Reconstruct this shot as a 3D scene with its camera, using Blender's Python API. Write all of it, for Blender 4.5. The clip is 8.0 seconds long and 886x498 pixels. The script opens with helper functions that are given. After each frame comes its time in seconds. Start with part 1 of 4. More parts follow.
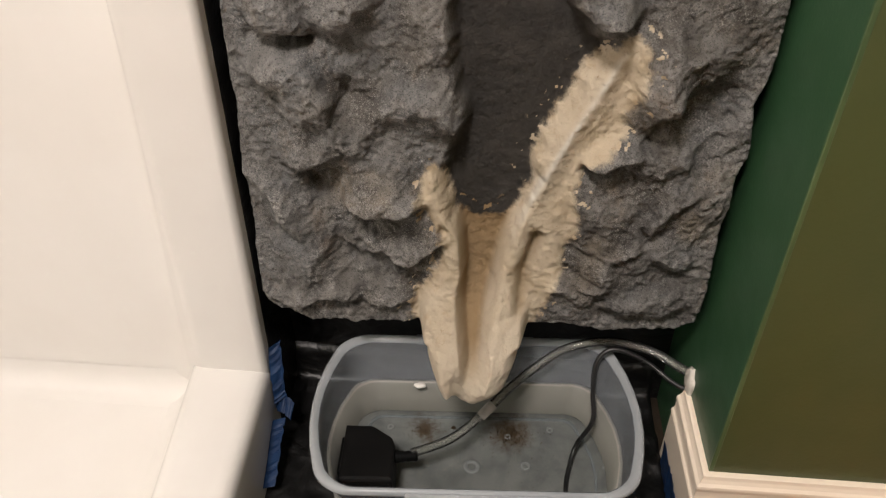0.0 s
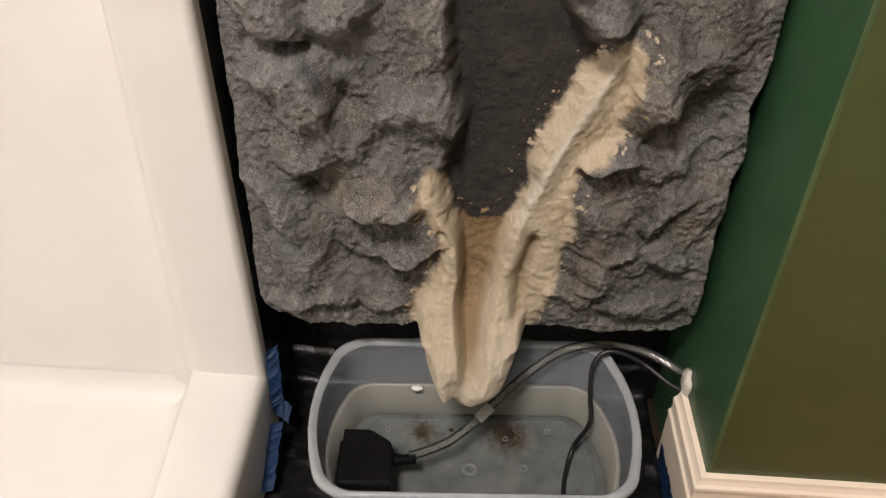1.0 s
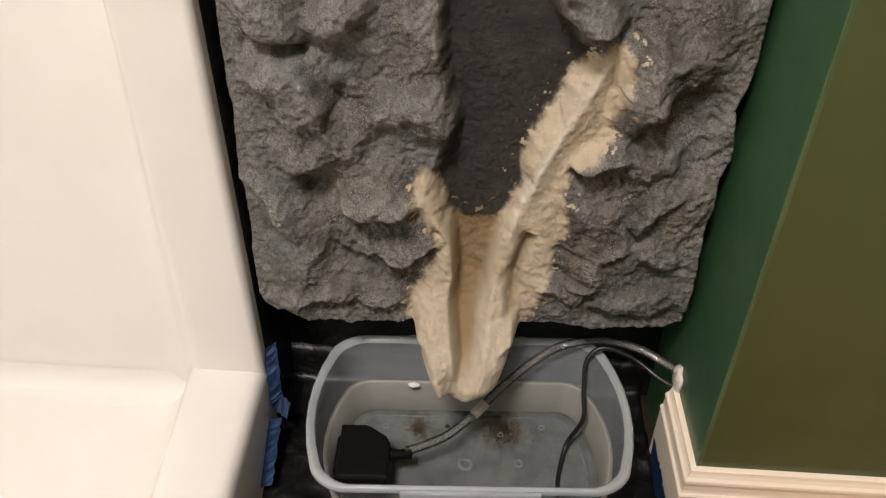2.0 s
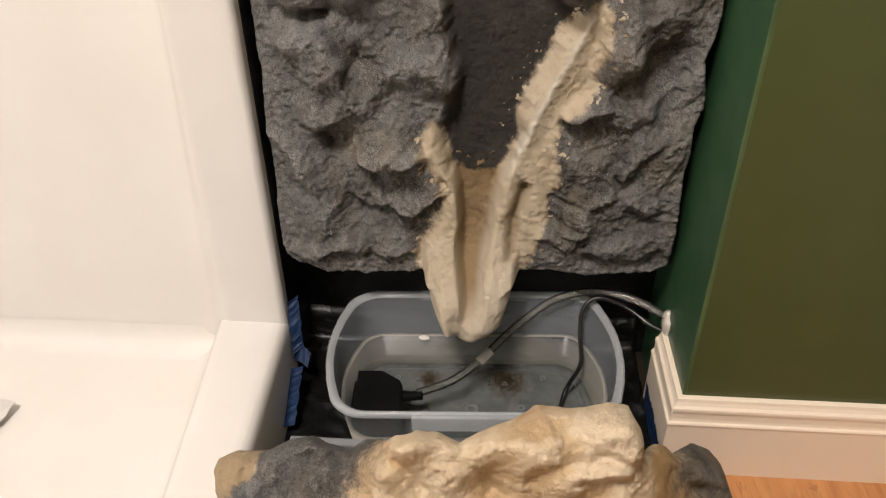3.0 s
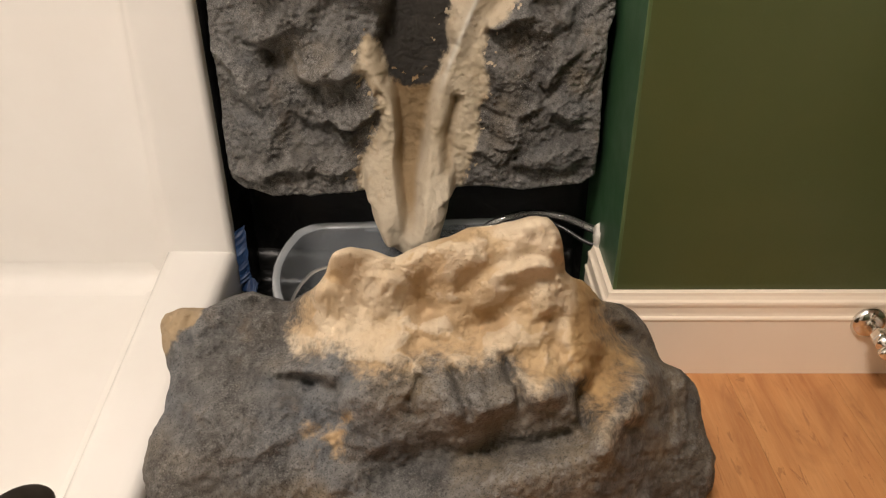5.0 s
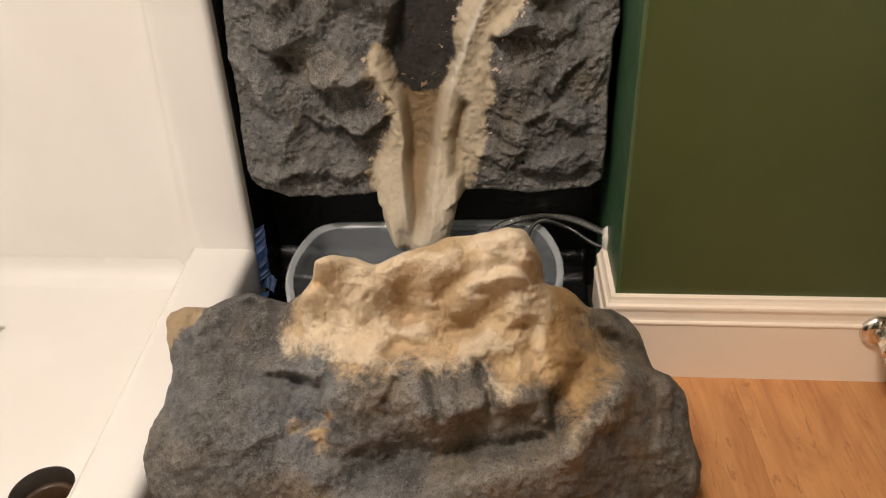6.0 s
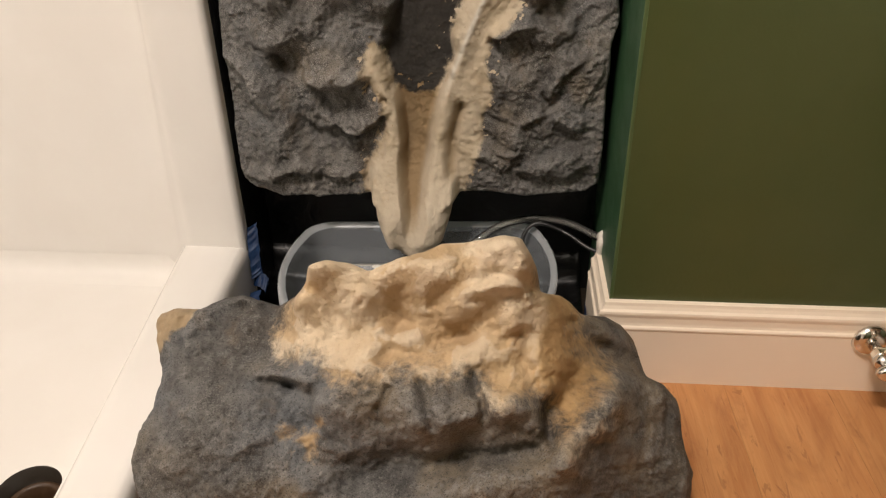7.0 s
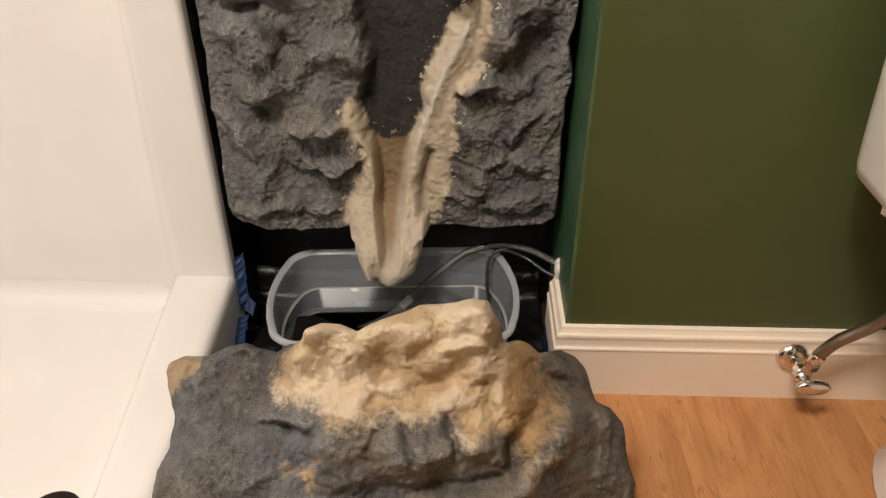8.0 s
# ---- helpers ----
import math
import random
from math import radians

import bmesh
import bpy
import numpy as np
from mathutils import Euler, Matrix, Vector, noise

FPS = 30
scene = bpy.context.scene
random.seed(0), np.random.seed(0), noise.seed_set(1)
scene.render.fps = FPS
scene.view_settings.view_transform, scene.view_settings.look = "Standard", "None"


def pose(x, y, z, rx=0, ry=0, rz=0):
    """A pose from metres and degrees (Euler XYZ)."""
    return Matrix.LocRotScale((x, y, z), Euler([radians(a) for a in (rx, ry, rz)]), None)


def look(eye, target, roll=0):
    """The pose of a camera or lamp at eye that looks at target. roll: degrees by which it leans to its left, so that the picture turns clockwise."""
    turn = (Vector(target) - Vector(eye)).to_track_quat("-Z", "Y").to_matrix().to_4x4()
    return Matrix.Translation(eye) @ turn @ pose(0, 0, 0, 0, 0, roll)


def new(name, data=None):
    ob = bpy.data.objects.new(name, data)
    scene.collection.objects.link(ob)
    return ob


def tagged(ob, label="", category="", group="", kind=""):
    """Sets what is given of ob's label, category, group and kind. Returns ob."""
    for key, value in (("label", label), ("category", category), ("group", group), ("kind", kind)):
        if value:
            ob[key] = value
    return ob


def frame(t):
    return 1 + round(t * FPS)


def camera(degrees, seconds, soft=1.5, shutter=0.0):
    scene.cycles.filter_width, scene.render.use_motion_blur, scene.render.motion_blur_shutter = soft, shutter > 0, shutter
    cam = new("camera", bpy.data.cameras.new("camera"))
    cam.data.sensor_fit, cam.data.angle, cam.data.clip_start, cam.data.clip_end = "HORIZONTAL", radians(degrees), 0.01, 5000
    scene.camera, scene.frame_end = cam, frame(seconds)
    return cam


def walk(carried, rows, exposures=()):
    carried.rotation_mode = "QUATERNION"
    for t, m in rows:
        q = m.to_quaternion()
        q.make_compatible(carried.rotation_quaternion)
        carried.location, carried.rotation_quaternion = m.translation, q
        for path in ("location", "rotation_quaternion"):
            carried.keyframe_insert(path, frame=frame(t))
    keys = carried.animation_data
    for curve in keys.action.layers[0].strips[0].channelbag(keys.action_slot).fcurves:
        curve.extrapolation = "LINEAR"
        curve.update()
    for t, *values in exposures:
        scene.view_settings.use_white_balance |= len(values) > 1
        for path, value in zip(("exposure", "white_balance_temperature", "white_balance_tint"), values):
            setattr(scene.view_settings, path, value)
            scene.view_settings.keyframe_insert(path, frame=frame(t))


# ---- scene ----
LENS = 60.6
PATH = [
    (0, (-0.241, -0.501, 0.777), (-0.363, 1.08, -0.443), 0.4),
    (0.5, (-0.245, -0.499, 0.776), (-0.356, 1.08, -0.446), 0.4),
    (1, (-0.246, -0.499, 0.782), (-0.349, 1.08, -0.44), 0.5),
    (2.5, (-0.234, -0.554, 0.788), (-0.342, 1.044, -0.411), 0.3),
    (3, (-0.224, -0.641, 0.763), (-0.363, 0.993, -0.382), -0.8),
    (3.2, (-0.215, -0.683, 0.746), (-0.362, 0.97, -0.37), -0.5),
    (3.4, (-0.208, -0.719, 0.747), (-0.325, 0.911, -0.407), -0.5),
    (3.5, (-0.206, -0.735, 0.742), (-0.304, 0.884, -0.428), -0.4),
    (4, (-0.197, -0.743, 0.662), (-0.257, 0.855, -0.54), -0.5),
    (4.5, (-0.208, -0.761, 0.63), (-0.224, 0.933, -0.433), -0.4),
    (4.7, (-0.209, -0.769, 0.629), (-0.213, 0.96, -0.376), -0.2),
    (6, (-0.136, -0.789, 0.658), (-0.308, 0.916, -0.373), -2.3),
    (6.5, (-0.138, -0.786, 0.662), (-0.309, 0.915, -0.376), -1.9),
    (7, (-0.139, -0.779, 0.664), (-0.29, 0.92, -0.381), -1.0),
    (7.5, (-0.14, -0.783, 0.704), (-0.222, 0.911, -0.355), -0.6),
    (8, (-0.143, -0.817, 0.795), (-0.203, 0.838, -0.327), -0.2),
]
EXPOSURES = [(0.0, 0.14, 6150, 10), (2.5, 0.19, 6150, 10), (3.0, 0.18, 6250, 10), (3.5, 0.11, 6400, 10), (4.0, 0.05, 6500, 10), (6.0, 0.06, 6500, 10), (8.0, 0.04, 6420, 10)]

cam = camera(LENS, 8.0, 1.2)
walk(cam, [(t, look(eye, target, roll)) for t, eye, target, roll in PATH], EXPOSURES)

# ---- light: a warm bathroom ceiling lamp, and the faint light of the room ----
world = bpy.data.worlds.new("world")
scene.world = world
world.use_nodes = True
world.node_tree.nodes["Background"].inputs[0].default_value = (1.0, 0.86, 0.68, 1)
world.node_tree.nodes["Background"].inputs[1].default_value = 0.02


def area_lamp(name, place, target, size, power, colour):
    lamp = bpy.data.lights.new(name, "AREA")
    lamp.shape, lamp.size, lamp.energy, lamp.color = "DISK", size, power, colour
    ob = new(name, lamp)
    ob.matrix_world = look(place, target)
    return ob


LAMP = (-0.60, -1.12, 2.30)
area_lamp("lamp_light", LAMP, (LAMP[0], LAMP[1] + 0.001, 0), 0.42, 47.5, (1.0, 0.872, 0.775))


# ---- materials ----
class Mat:
    """A node material, built line by line."""

    def __init__(self, name, rough=0.6, metal=0.0, spec=0.5):
        self.m = bpy.data.materials.new(name)
        self.m.use_nodes = True
        self.t = self.m.node_tree
        self.b = self.t.nodes["Principled BSDF"]
        self.out = self.t.nodes["Material Output"]
        self.b.inputs["Roughness"].default_value = rough
        self.b.inputs["Metallic"].default_value = metal
        self.b.inputs["Specular IOR Level"].default_value = spec
        self.co = self.t.nodes.new("ShaderNodeTexCoord").outputs["Object"]

    def node(self, kind, **ins):
        n = self.t.nodes.new(kind)
        for key, value in ins.items():
            self.put(n.inputs[key.replace("_", " ")], value)
        return n

    def put(self, socket, value):
        if isinstance(value, bpy.types.NodeSocket):
            self.t.links.new(value, socket)
        else:
            socket.default_value = value

    def noise(self, scale, detail=4.0, rough=0.55, stretch=None, distort=0.0):
        co = self.co
        if stretch:
            n = self.t.nodes.new("ShaderNodeMapping")
            self.t.links.new(co, n.inputs[0])
            n.inputs["Scale"].default_value = stretch
            co = n.outputs[0]
        return self.node("ShaderNodeTexNoise", Vector=co, Scale=scale, Detail=detail, Roughness=rough, Distortion=distort).outputs[0]

    def ramp(self, fac, lo, hi, a=0.0, b=1.0):
        n = self.t.nodes.new("ShaderNodeMapRange")
        n.interpolation_type = "SMOOTHSTEP"
        self.put(n.inputs[0], fac)
        for i, v in zip((1, 2, 3, 4), (lo, hi, a, b)):
            n.inputs[i].default_value = v
        return n.outputs[0]

    def mix(self, fac, a, b, kind="MIX"):
        n = self.t.nodes.new("ShaderNodeMix")
        n.data_type, n.blend_type = "RGBA", kind
        for i, v in zip((0, 6, 7), (fac, a, b)):
            self.put(n.inputs[i], (*v, 1) if isinstance(v, tuple) and len(v) == 3 else v)
        return n.outputs[2]

    def math(self, op, a, b=0.0):
        n = self.t.nodes.new("ShaderNodeMath")
        n.operation = op
        self.put(n.inputs[0], a)
        self.put(n.inputs[1], b)
        return n.outputs[0]

    def attr(self, name):
        n = self.t.nodes.new("ShaderNodeAttribute")
        n.attribute_name = name
        return n.outputs["Fac"]

    def random(self):
        return self.t.nodes.new("ShaderNodeObjectInfo").outputs["Random"]

    def colour(self, value):
        self.put(self.b.inputs["Base Color"], (*value, 1) if isinstance(value, tuple) else value)
        return self

    def bump(self, height, strength=0.3, distance=0.001):
        n = self.node("ShaderNodeBump", Height=height, Strength=strength, Distance=distance)
        if self.b.inputs["Normal"].is_linked:
            self.t.links.new(self.b.inputs["Normal"].links[0].from_socket, n.inputs["Normal"])
        self.t.links.new(n.outputs[0], self.b.inputs["Normal"])
        return self


def stone_material(name):
    """Painted concrete rock: a dark base coat, washes of slate and umber, dry-brushed greys, paler raised points as
    painted relief shading, bare cream concrete, dark brown water bed.
    """
    m = Mat(name, 0.80, 0, 0.30)
    big, mid, fine, grit = m.noise(8, 3), m.noise(30, 5, 0.6), m.noise(170, 5, 0.7), m.noise(620, 3, 0.75)
    grey = m.mix(m.ramp(mid, 0.3, 0.7), (0.060, 0.058, 0.056), (0.180, 0.175, 0.165))
    slate = m.math("MULTIPLY", m.ramp(big, 0.40, 0.58, 0, 0.80), m.math("SUBTRACT", 1.0, m.attr("wash")))
    grey = m.mix(slate, grey, m.mix(m.ramp(m.noise(45, 4, 0.6), 0.3, 0.7), (0.108, 0.117, 0.126), (0.195, 0.205, 0.213)))
    grey = m.mix(m.math("MULTIPLY", m.attr("wash"), m.ramp(m.noise(15, 4, 0.6), 0.35, 0.65, 0.15, 0.85)), grey, (0.225, 0.176, 0.112))
    grey = m.mix(m.ramp(m.noise(6.5, 5, 0.62, None, 0.8), 0.48, 0.64, 0, 0.62), grey, (0.066, 0.056, 0.045))
    grey = m.mix(m.ramp(m.noise(23, 4, 0.6, (1.2, 1, 0.8)), 0.56, 0.74, 0, 0.42), grey, (0.175, 0.122, 0.074))
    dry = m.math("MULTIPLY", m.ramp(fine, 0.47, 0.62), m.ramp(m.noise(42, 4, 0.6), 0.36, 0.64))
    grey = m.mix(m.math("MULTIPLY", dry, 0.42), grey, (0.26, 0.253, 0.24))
    # Points that stand out are lightened: relief shading put into the colour.
    grey = m.mix(m.math("MULTIPLY", m.attr("relief_light"), m.ramp(fine, 0.34, 0.62, 0.15, 0.85)), grey, (0.31, 0.304, 0.29))
    grey = m.mix(m.math("MULTIPLY", m.attr("specks"), m.math("MULTIPLY", m.ramp(grit, 0.54, 0.64), m.ramp(m.noise(26, 4), 0.40, 0.66, 0.08, 0.75))), grey, (0.46, 0.445, 0.41))
    grey = m.mix(m.ramp(grit, 0.36, 0.46, 0.70, 0), grey, (0.028, 0.027, 0.026))
    bed = m.mix(m.ramp(mid, 0.3, 0.75), (0.032, 0.030, 0.027), (0.052, 0.047, 0.041))
    bed = m.mix(m.ramp(fine, 0.58, 0.74, 0, 0.30), bed, (0.13, 0.115, 0.095))
    base = m.mix(m.attr("bed"), grey, bed)
    cream = m.mix(m.ramp(m.noise(20, 5, 0.6), 0.3, 0.7), (0.50, 0.425, 0.305), (0.62, 0.545, 0.42))
    warm = m.mix(m.ramp(m.noise(16, 5, 0.6), 0.32, 0.68), (0.62, 0.475, 0.30), (0.73, 0.61, 0.445))
    cream = m.mix(m.attr("warm"), cream, warm)
    cream = m.mix(m.ramp(m.noise(55, 5, 0.68), 0.54, 0.76, 0, 0.45), cream, (0.44, 0.30, 0.165))
    cream = m.mix(m.ramp(m.noise(130, 4, 0.7), 0.64, 0.70, 0, 0.50), cream, (0.33, 0.22, 0.12))
    cream = m.mix(m.ramp(grit, 0.30, 0.40, 0.40, 0), cream, (0.27, 0.20, 0.12))
    cream = m.mix(m.attr("chalk"), cream, (0.72, 0.68, 0.59))
    tan = m.mix(m.ramp(mid, 0.3, 0.7), (0.44, 0.270, 0.118), (0.54, 0.365, 0.178))
    # In the panel's gully and groove this brown is stain plus painted shade.
    tan = m.mix(m.attr("warm"), (0.28, 0.20, 0.11), tan)
    cream = m.mix(m.attr("tan"), cream, tan)
    edge = m.math("ADD", m.attr("cream"), m.math("MULTIPLY", m.math("SUBTRACT", fine, 0.5), 0.75))
    edge = m.math("ADD", edge, m.math("MULTIPLY", m.math("SUBTRACT", mid, 0.5), 0.6))
    m.colour(m.mix(m.ramp(edge, 0.26, 0.76), base, cream))
    m.bump(m.noise(85, 5, 0.65), 0.40, 0.004)
    m.bump(m.math("ADD", fine, m.math("MULTIPLY", grit, 0.9)), 0.75, 0.0026)
    return m.m


def paint(name, colour, other, rough, bump=0.1, scale=160, spec=0.5):
    m = Mat(name, rough, 0, spec)
    m.colour(m.mix(m.ramp(m.noise(6, 4), 0.3, 0.7), colour, other))
    m.put(m.b.inputs["Roughness"], m.ramp(m.noise(14, 3), 0.3, 0.7, rough - 0.05, rough + 0.07))
    m.bump(m.noise(scale, 3), bump, 0.0012)
    return m.m


STONE = stone_material("painted concrete rock")
GREEN = paint("green wall paint", (0.030, 0.085, 0.036), (0.036, 0.095, 0.042), 0.42, 0.2, 220)
OLIVE = paint("olive wall paint", (0.060, 0.080, 0.024), (0.068, 0.086, 0.028), 0.45, 0.25, 220)
WORN_EDGE = paint("pale worn green", (0.10, 0.15, 0.06), (0.05, 0.09, 0.035), 0.4, 0.4, 90)
TRIM = paint("white trim paint", (0.93, 0.815, 0.665), (0.90, 0.785, 0.635), 0.42, 0.06, 90)
ACRYLIC = paint("white shower acrylic", (0.75, 0.735, 0.70), (0.72, 0.70, 0.66), 0.20, 0.03, 12)
CEILING = paint("ceiling paint", (0.80, 0.78, 0.74), (0.78, 0.76, 0.72), 0.8, 0.2, 150)
PLASTER = paint("pale room wall", (0.62, 0.57, 0.48), (0.60, 0.55, 0.46), 0.7, 0.2, 150)
PORCELAIN = paint("white porcelain", (0.80, 0.77, 0.72), (0.79, 0.76, 0.71), 0.12, 0.0, 20)
GYPSUM = paint("torn white gypsum", (0.75, 0.72, 0.66), (0.60, 0.55, 0.47), 0.9, 0.9, 300)
CHIP = paint("white plaster chip", (0.85, 0.84, 0.80), (0.78, 0.76, 0.70), 0.7, 0.4, 400)
BLACK = paint("black pump plastic", (0.004, 0.004, 0.004), (0.007, 0.0067, 0.0063), 0.6, 0.15, 300, 0.12)
RUBBER = paint("black cable rubber", (0.010, 0.010, 0.010), (0.016, 0.016, 0.016), 0.3, 0.0, 300)
DRAIN_DARK = paint("dark drain pipe", (0.020, 0.016, 0.012), (0.035, 0.024, 0.014), 0.4, 0.3, 200)
DRAIN_RUST = paint("brown drain scale", (0.06, 0.030, 0.012), (0.025, 0.014, 0.007), 0.5, 0.5, 200)
BOARD = paint("grey painted foam", (0.20, 0.21, 0.22), (0.15, 0.155, 0.16), 0.8, 0.5, 120)
FOAM = paint("pink foam", (0.70, 0.42, 0.42), (0.62, 0.36, 0.37), 0.8, 0.3, 300)
PAPER = paint("crumpled paper", (0.62, 0.60, 0.57), (0.55, 0.53, 0.50), 0.8, 0.2, 200)


def liner_material():
    m = Mat("black pond liner", 0.38, 0, 0.5)
    spot = m.ramp(m.noise(60, 6, 0.7), 0.62, 0.75, 0, 0.7)
    m.colour(m.mix(spot, (0.0045, 0.0045, 0.0045), (0.022, 0.018, 0.013)))
    m.bump(m.noise(22, 3, 0.5, None, 0.6), 0.8, 0.008)
    m.bump(m.noise(140, 3, 0.6), 0.3, 0.0015)
    return m.m


def wood_material():
    m = Mat("oak laminate", 0.42, 0, 0.4)
    shift = m.node("ShaderNodeVectorMath", )
    shift.operation = "ADD"
    m.t.links.new(m.co, shift.inputs[0])
    off = m.node("ShaderNodeCombineXYZ", X=m.math("MULTIPLY", m.random(), 7.0), Y=m.math("MULTIPLY", m.random(), 13.0))
    m.t.links.new(off.outputs[0], shift.inputs[1])
    m.co = shift.outputs[0]
    flow = m.noise(4.2, 5, 0.6, (5.0, 0.45, 1.0), 0.7)
    grain = m.noise(42, 5, 0.65, (4.5, 0.22, 1.0), 0.4)
    pores = m.noise(240, 2, 0.5, (4.0, 0.12, 1.0))
    streak = m.noise(16, 4, 0.6, (5.0, 0.16, 1.0), 0.9)
    wood = m.mix(m.ramp(flow, 0.30, 0.70), (0.40, 0.167, 0.060), (0.535, 0.257, 0.099))
    wood = m.mix(m.ramp(grain, 0.35, 0.72, 0, 0.30), wood, (0.63, 0.36, 0.16))
    wood = m.mix(m.ramp(m.noise(7.0, 4, 0.6, (2.2, 0.9, 1.0), 0.8), 0.50, 0.74, 0, 0.55), wood, (0.29, 0.115, 0.042))
    wood = m.mix(m.ramp(pores, 0.60, 0.72, 0, 0.20), wood, (0.20, 0.085, 0.032))
    wood = m.mix(m.ramp(streak, 0.58, 0.70, 0, 0.35), wood, (0.26, 0.105, 0.038))
    wood = m.mix(m.ramp(streak, 0.38, 0.30, 0, 0.25), wood, (0.66, 0.39, 0.18))
    wood = m.mix(m.ramp(m.noise(9.0, 5, 0.65, (1.6, 0.55, 1.0), 1.6), 0.54, 0.70, 0, 0.50), wood, (0.34, 0.140, 0.055))
    wood = m.mix(m.ramp(m.noise(26, 4, 0.6, (2.6, 0.5, 1.0), 2.2), 0.60, 0.68, 0, 0.45), wood, (0.22, 0.085, 0.032))
    tone = m.node("ShaderNodeHueSaturation", Color=wood, Value=m.ramp(m.random(), 0, 1, 0.90, 1.10))
    m.colour(tone.outputs[0])
    m.bump(m.math("ADD", grain, pores), 0.12, 0.0006)
    return m.m


def tape_material():
    m = Mat("blue painter's tape", 0.55, 0, 0.4)
    m.colour(m.mix(m.ramp(m.noise(70, 4, 0.6), 0.3, 0.7), (0.004, 0.018, 0.062), (0.009, 0.036, 0.105)))
    m.bump(m.noise(500, 2, 0.5, (1, 1, 0.1)), 0.4, 0.0005)
    m.bump(m.noise(60, 3), 0.5, 0.002)
    return m.m


def chrome_material(name, colour, rough):
    m = Mat(name, rough, 1.0)
    m.colour(colour)
    m.put(m.b.inputs["Roughness"], m.ramp(m.noise(60, 3), 0.3, 0.7, rough, rough + 0.12))
    return m.m


def clear_material(name, tint, veil, rough, clear, spots=False):
    """A see-through plastic: part of the light goes straight on, the rest meets a milky, glossy surface."""
    m = Mat(name, rough, 0, 0.5)
    m.colour(m.mix(m.ramp(m.noise(18, 4), 0.3, 0.7), veil, tuple(0.9 * c for c in veil)))
    see = m.node("ShaderNodeBsdfTransparent", Color=(*tint, 1))
    join = m.node("ShaderNodeMixShader", Fac=clear)
    m.t.links.new(m.b.outputs[0], join.inputs[1])
    m.t.links.new(see.outputs[0], join.inputs[2])
    m.t.links.new(join.outputs[0], m.out.inputs[0])
    return m.m


def tube_material():
    m = Mat("clear vinyl tube", 0.05)
    m.colour((0.86, 0.85, 0.83))
    see = m.node("ShaderNodeBsdfTransparent", Color=(0.93, 0.93, 0.91, 1))
    veil = m.node("ShaderNodeMixShader", Fac=0.955)
    m.t.links.new(m.b.outputs[0], veil.inputs[1])
    m.t.links.new(see.outputs[0], veil.inputs[2])
    shine = m.node("ShaderNodeBsdfGlossy", Roughness=0.04)
    join = m.node("ShaderNodeMixShader", Fac=m.node("ShaderNodeFresnel", IOR=1.32).outputs[0])
    m.t.links.new(veil.outputs[0], join.inputs[1])
    m.t.links.new(shine.outputs[0], join.inputs[2])
    m.t.links.new(join.outputs[0], m.out.inputs[0])
    return m.m


def bin_floor_material():
    m = Mat("silt stained plastic", 0.35)
    base = m.mix(m.ramp(m.noise(30, 5, 0.65), 0.3, 0.7), (0.165, 0.172, 0.165), (0.27, 0.272, 0.258))
    for (x, y), size in (((0.047, 0.062), 0.040), ((-0.060, 0.064), 0.028)):
        far = m.node("ShaderNodeVectorMath", )
        far.operation = "DISTANCE"
        m.t.links.new(m.co, far.inputs[0])
        far.inputs[1].default_value = (x, y, 0.005)
        spread = m.math("ADD", far.outputs["Value"], m.math("MULTIPLY", m.math("SUBTRACT", m.noise(120, 5, 0.7), 0.5), 0.060))
        base = m.mix(m.ramp(spread, 0.0, size, 0.95, 0.0), base, (0.095, 0.055, 0.022))
    m.colour(base)
    see = m.node("ShaderNodeBsdfTransparent", Color=(0.88, 0.9, 0.9, 1))
    join = m.node("ShaderNodeMixShader", Fac=0.22)
    m.t.links.new(m.b.outputs[0], join.inputs[1])
    m.t.links.new(see.outputs[0], join.inputs[2])
    m.t.links.new(join.outputs[0], m.out.inputs[0])
    return m.m


def water_material():
    m = Mat("still water", 0.02)
    see = m.node("ShaderNodeBsdfTransparent", Color=(0.80, 0.84, 0.84, 1))
    shine = m.node("ShaderNodeBsdfGlossy", Roughness=0.03)
    ripple = m.node("ShaderNodeBump", Height=m.noise(25, 2), Strength=0.05, Distance=0.002)
    m.t.links.new(ripple.outputs[0], shine.inputs["Normal"])
    fresnel = m.node("ShaderNodeFresnel", IOR=1.33)
    join = m.node("ShaderNodeMixShader", Fac=fresnel.outputs[0])
    m.t.links.new(see.outputs[0], join.inputs[1])
    m.t.links.new(shine.outputs[0], join.inputs[2])
    m.t.links.new(join.outputs[0], m.out.inputs[0])
    return m.m


def grime_material():
    m = Mat("brown silt", 0.9)
    m.colour(m.mix(m.ramp(m.noise(150, 4), 0.3, 0.7), (0.03, 0.018, 0.008), (0.09, 0.055, 0.022)))
    return m.m


LINER, WOOD, TAPE, GRIME, WATER = liner_material(), wood_material(), tape_material(), grime_material(), water_material()
CHROME = chrome_material("polished chrome", (0.80, 0.77, 0.72), 0.10)
BRAID = chrome_material("braided steel hose", (0.30, 0.25, 0.20), 0.38)
BIN = clear_material("frosted clear plastic", (0.90, 0.93, 0.95), (0.50, 0.535, 0.57), 0.28, 0.80)
# Milkier than BIN: the basin up to the water line, and the tube joint.
BIN_LOW = clear_material("milky clouded plastic", (0.88, 0.91, 0.92), (0.60, 0.565, 0.50), 0.35, 0.46)
BIN_RIM = clear_material("thick frosted plastic rim", (0.92, 0.95, 0.97), (0.76, 0.79, 0.81), 0.20, 0.64)
BIN_FLOOR = bin_floor_material()
MARK = paint("scuffed plastic mark", (0.22, 0.23, 0.23), (0.28, 0.28, 0.27), 0.5, 0.1, 200)
TUBE = tube_material()
GLOW = bpy.data.materials.new("lit lamp glass")
GLOW.use_nodes = True
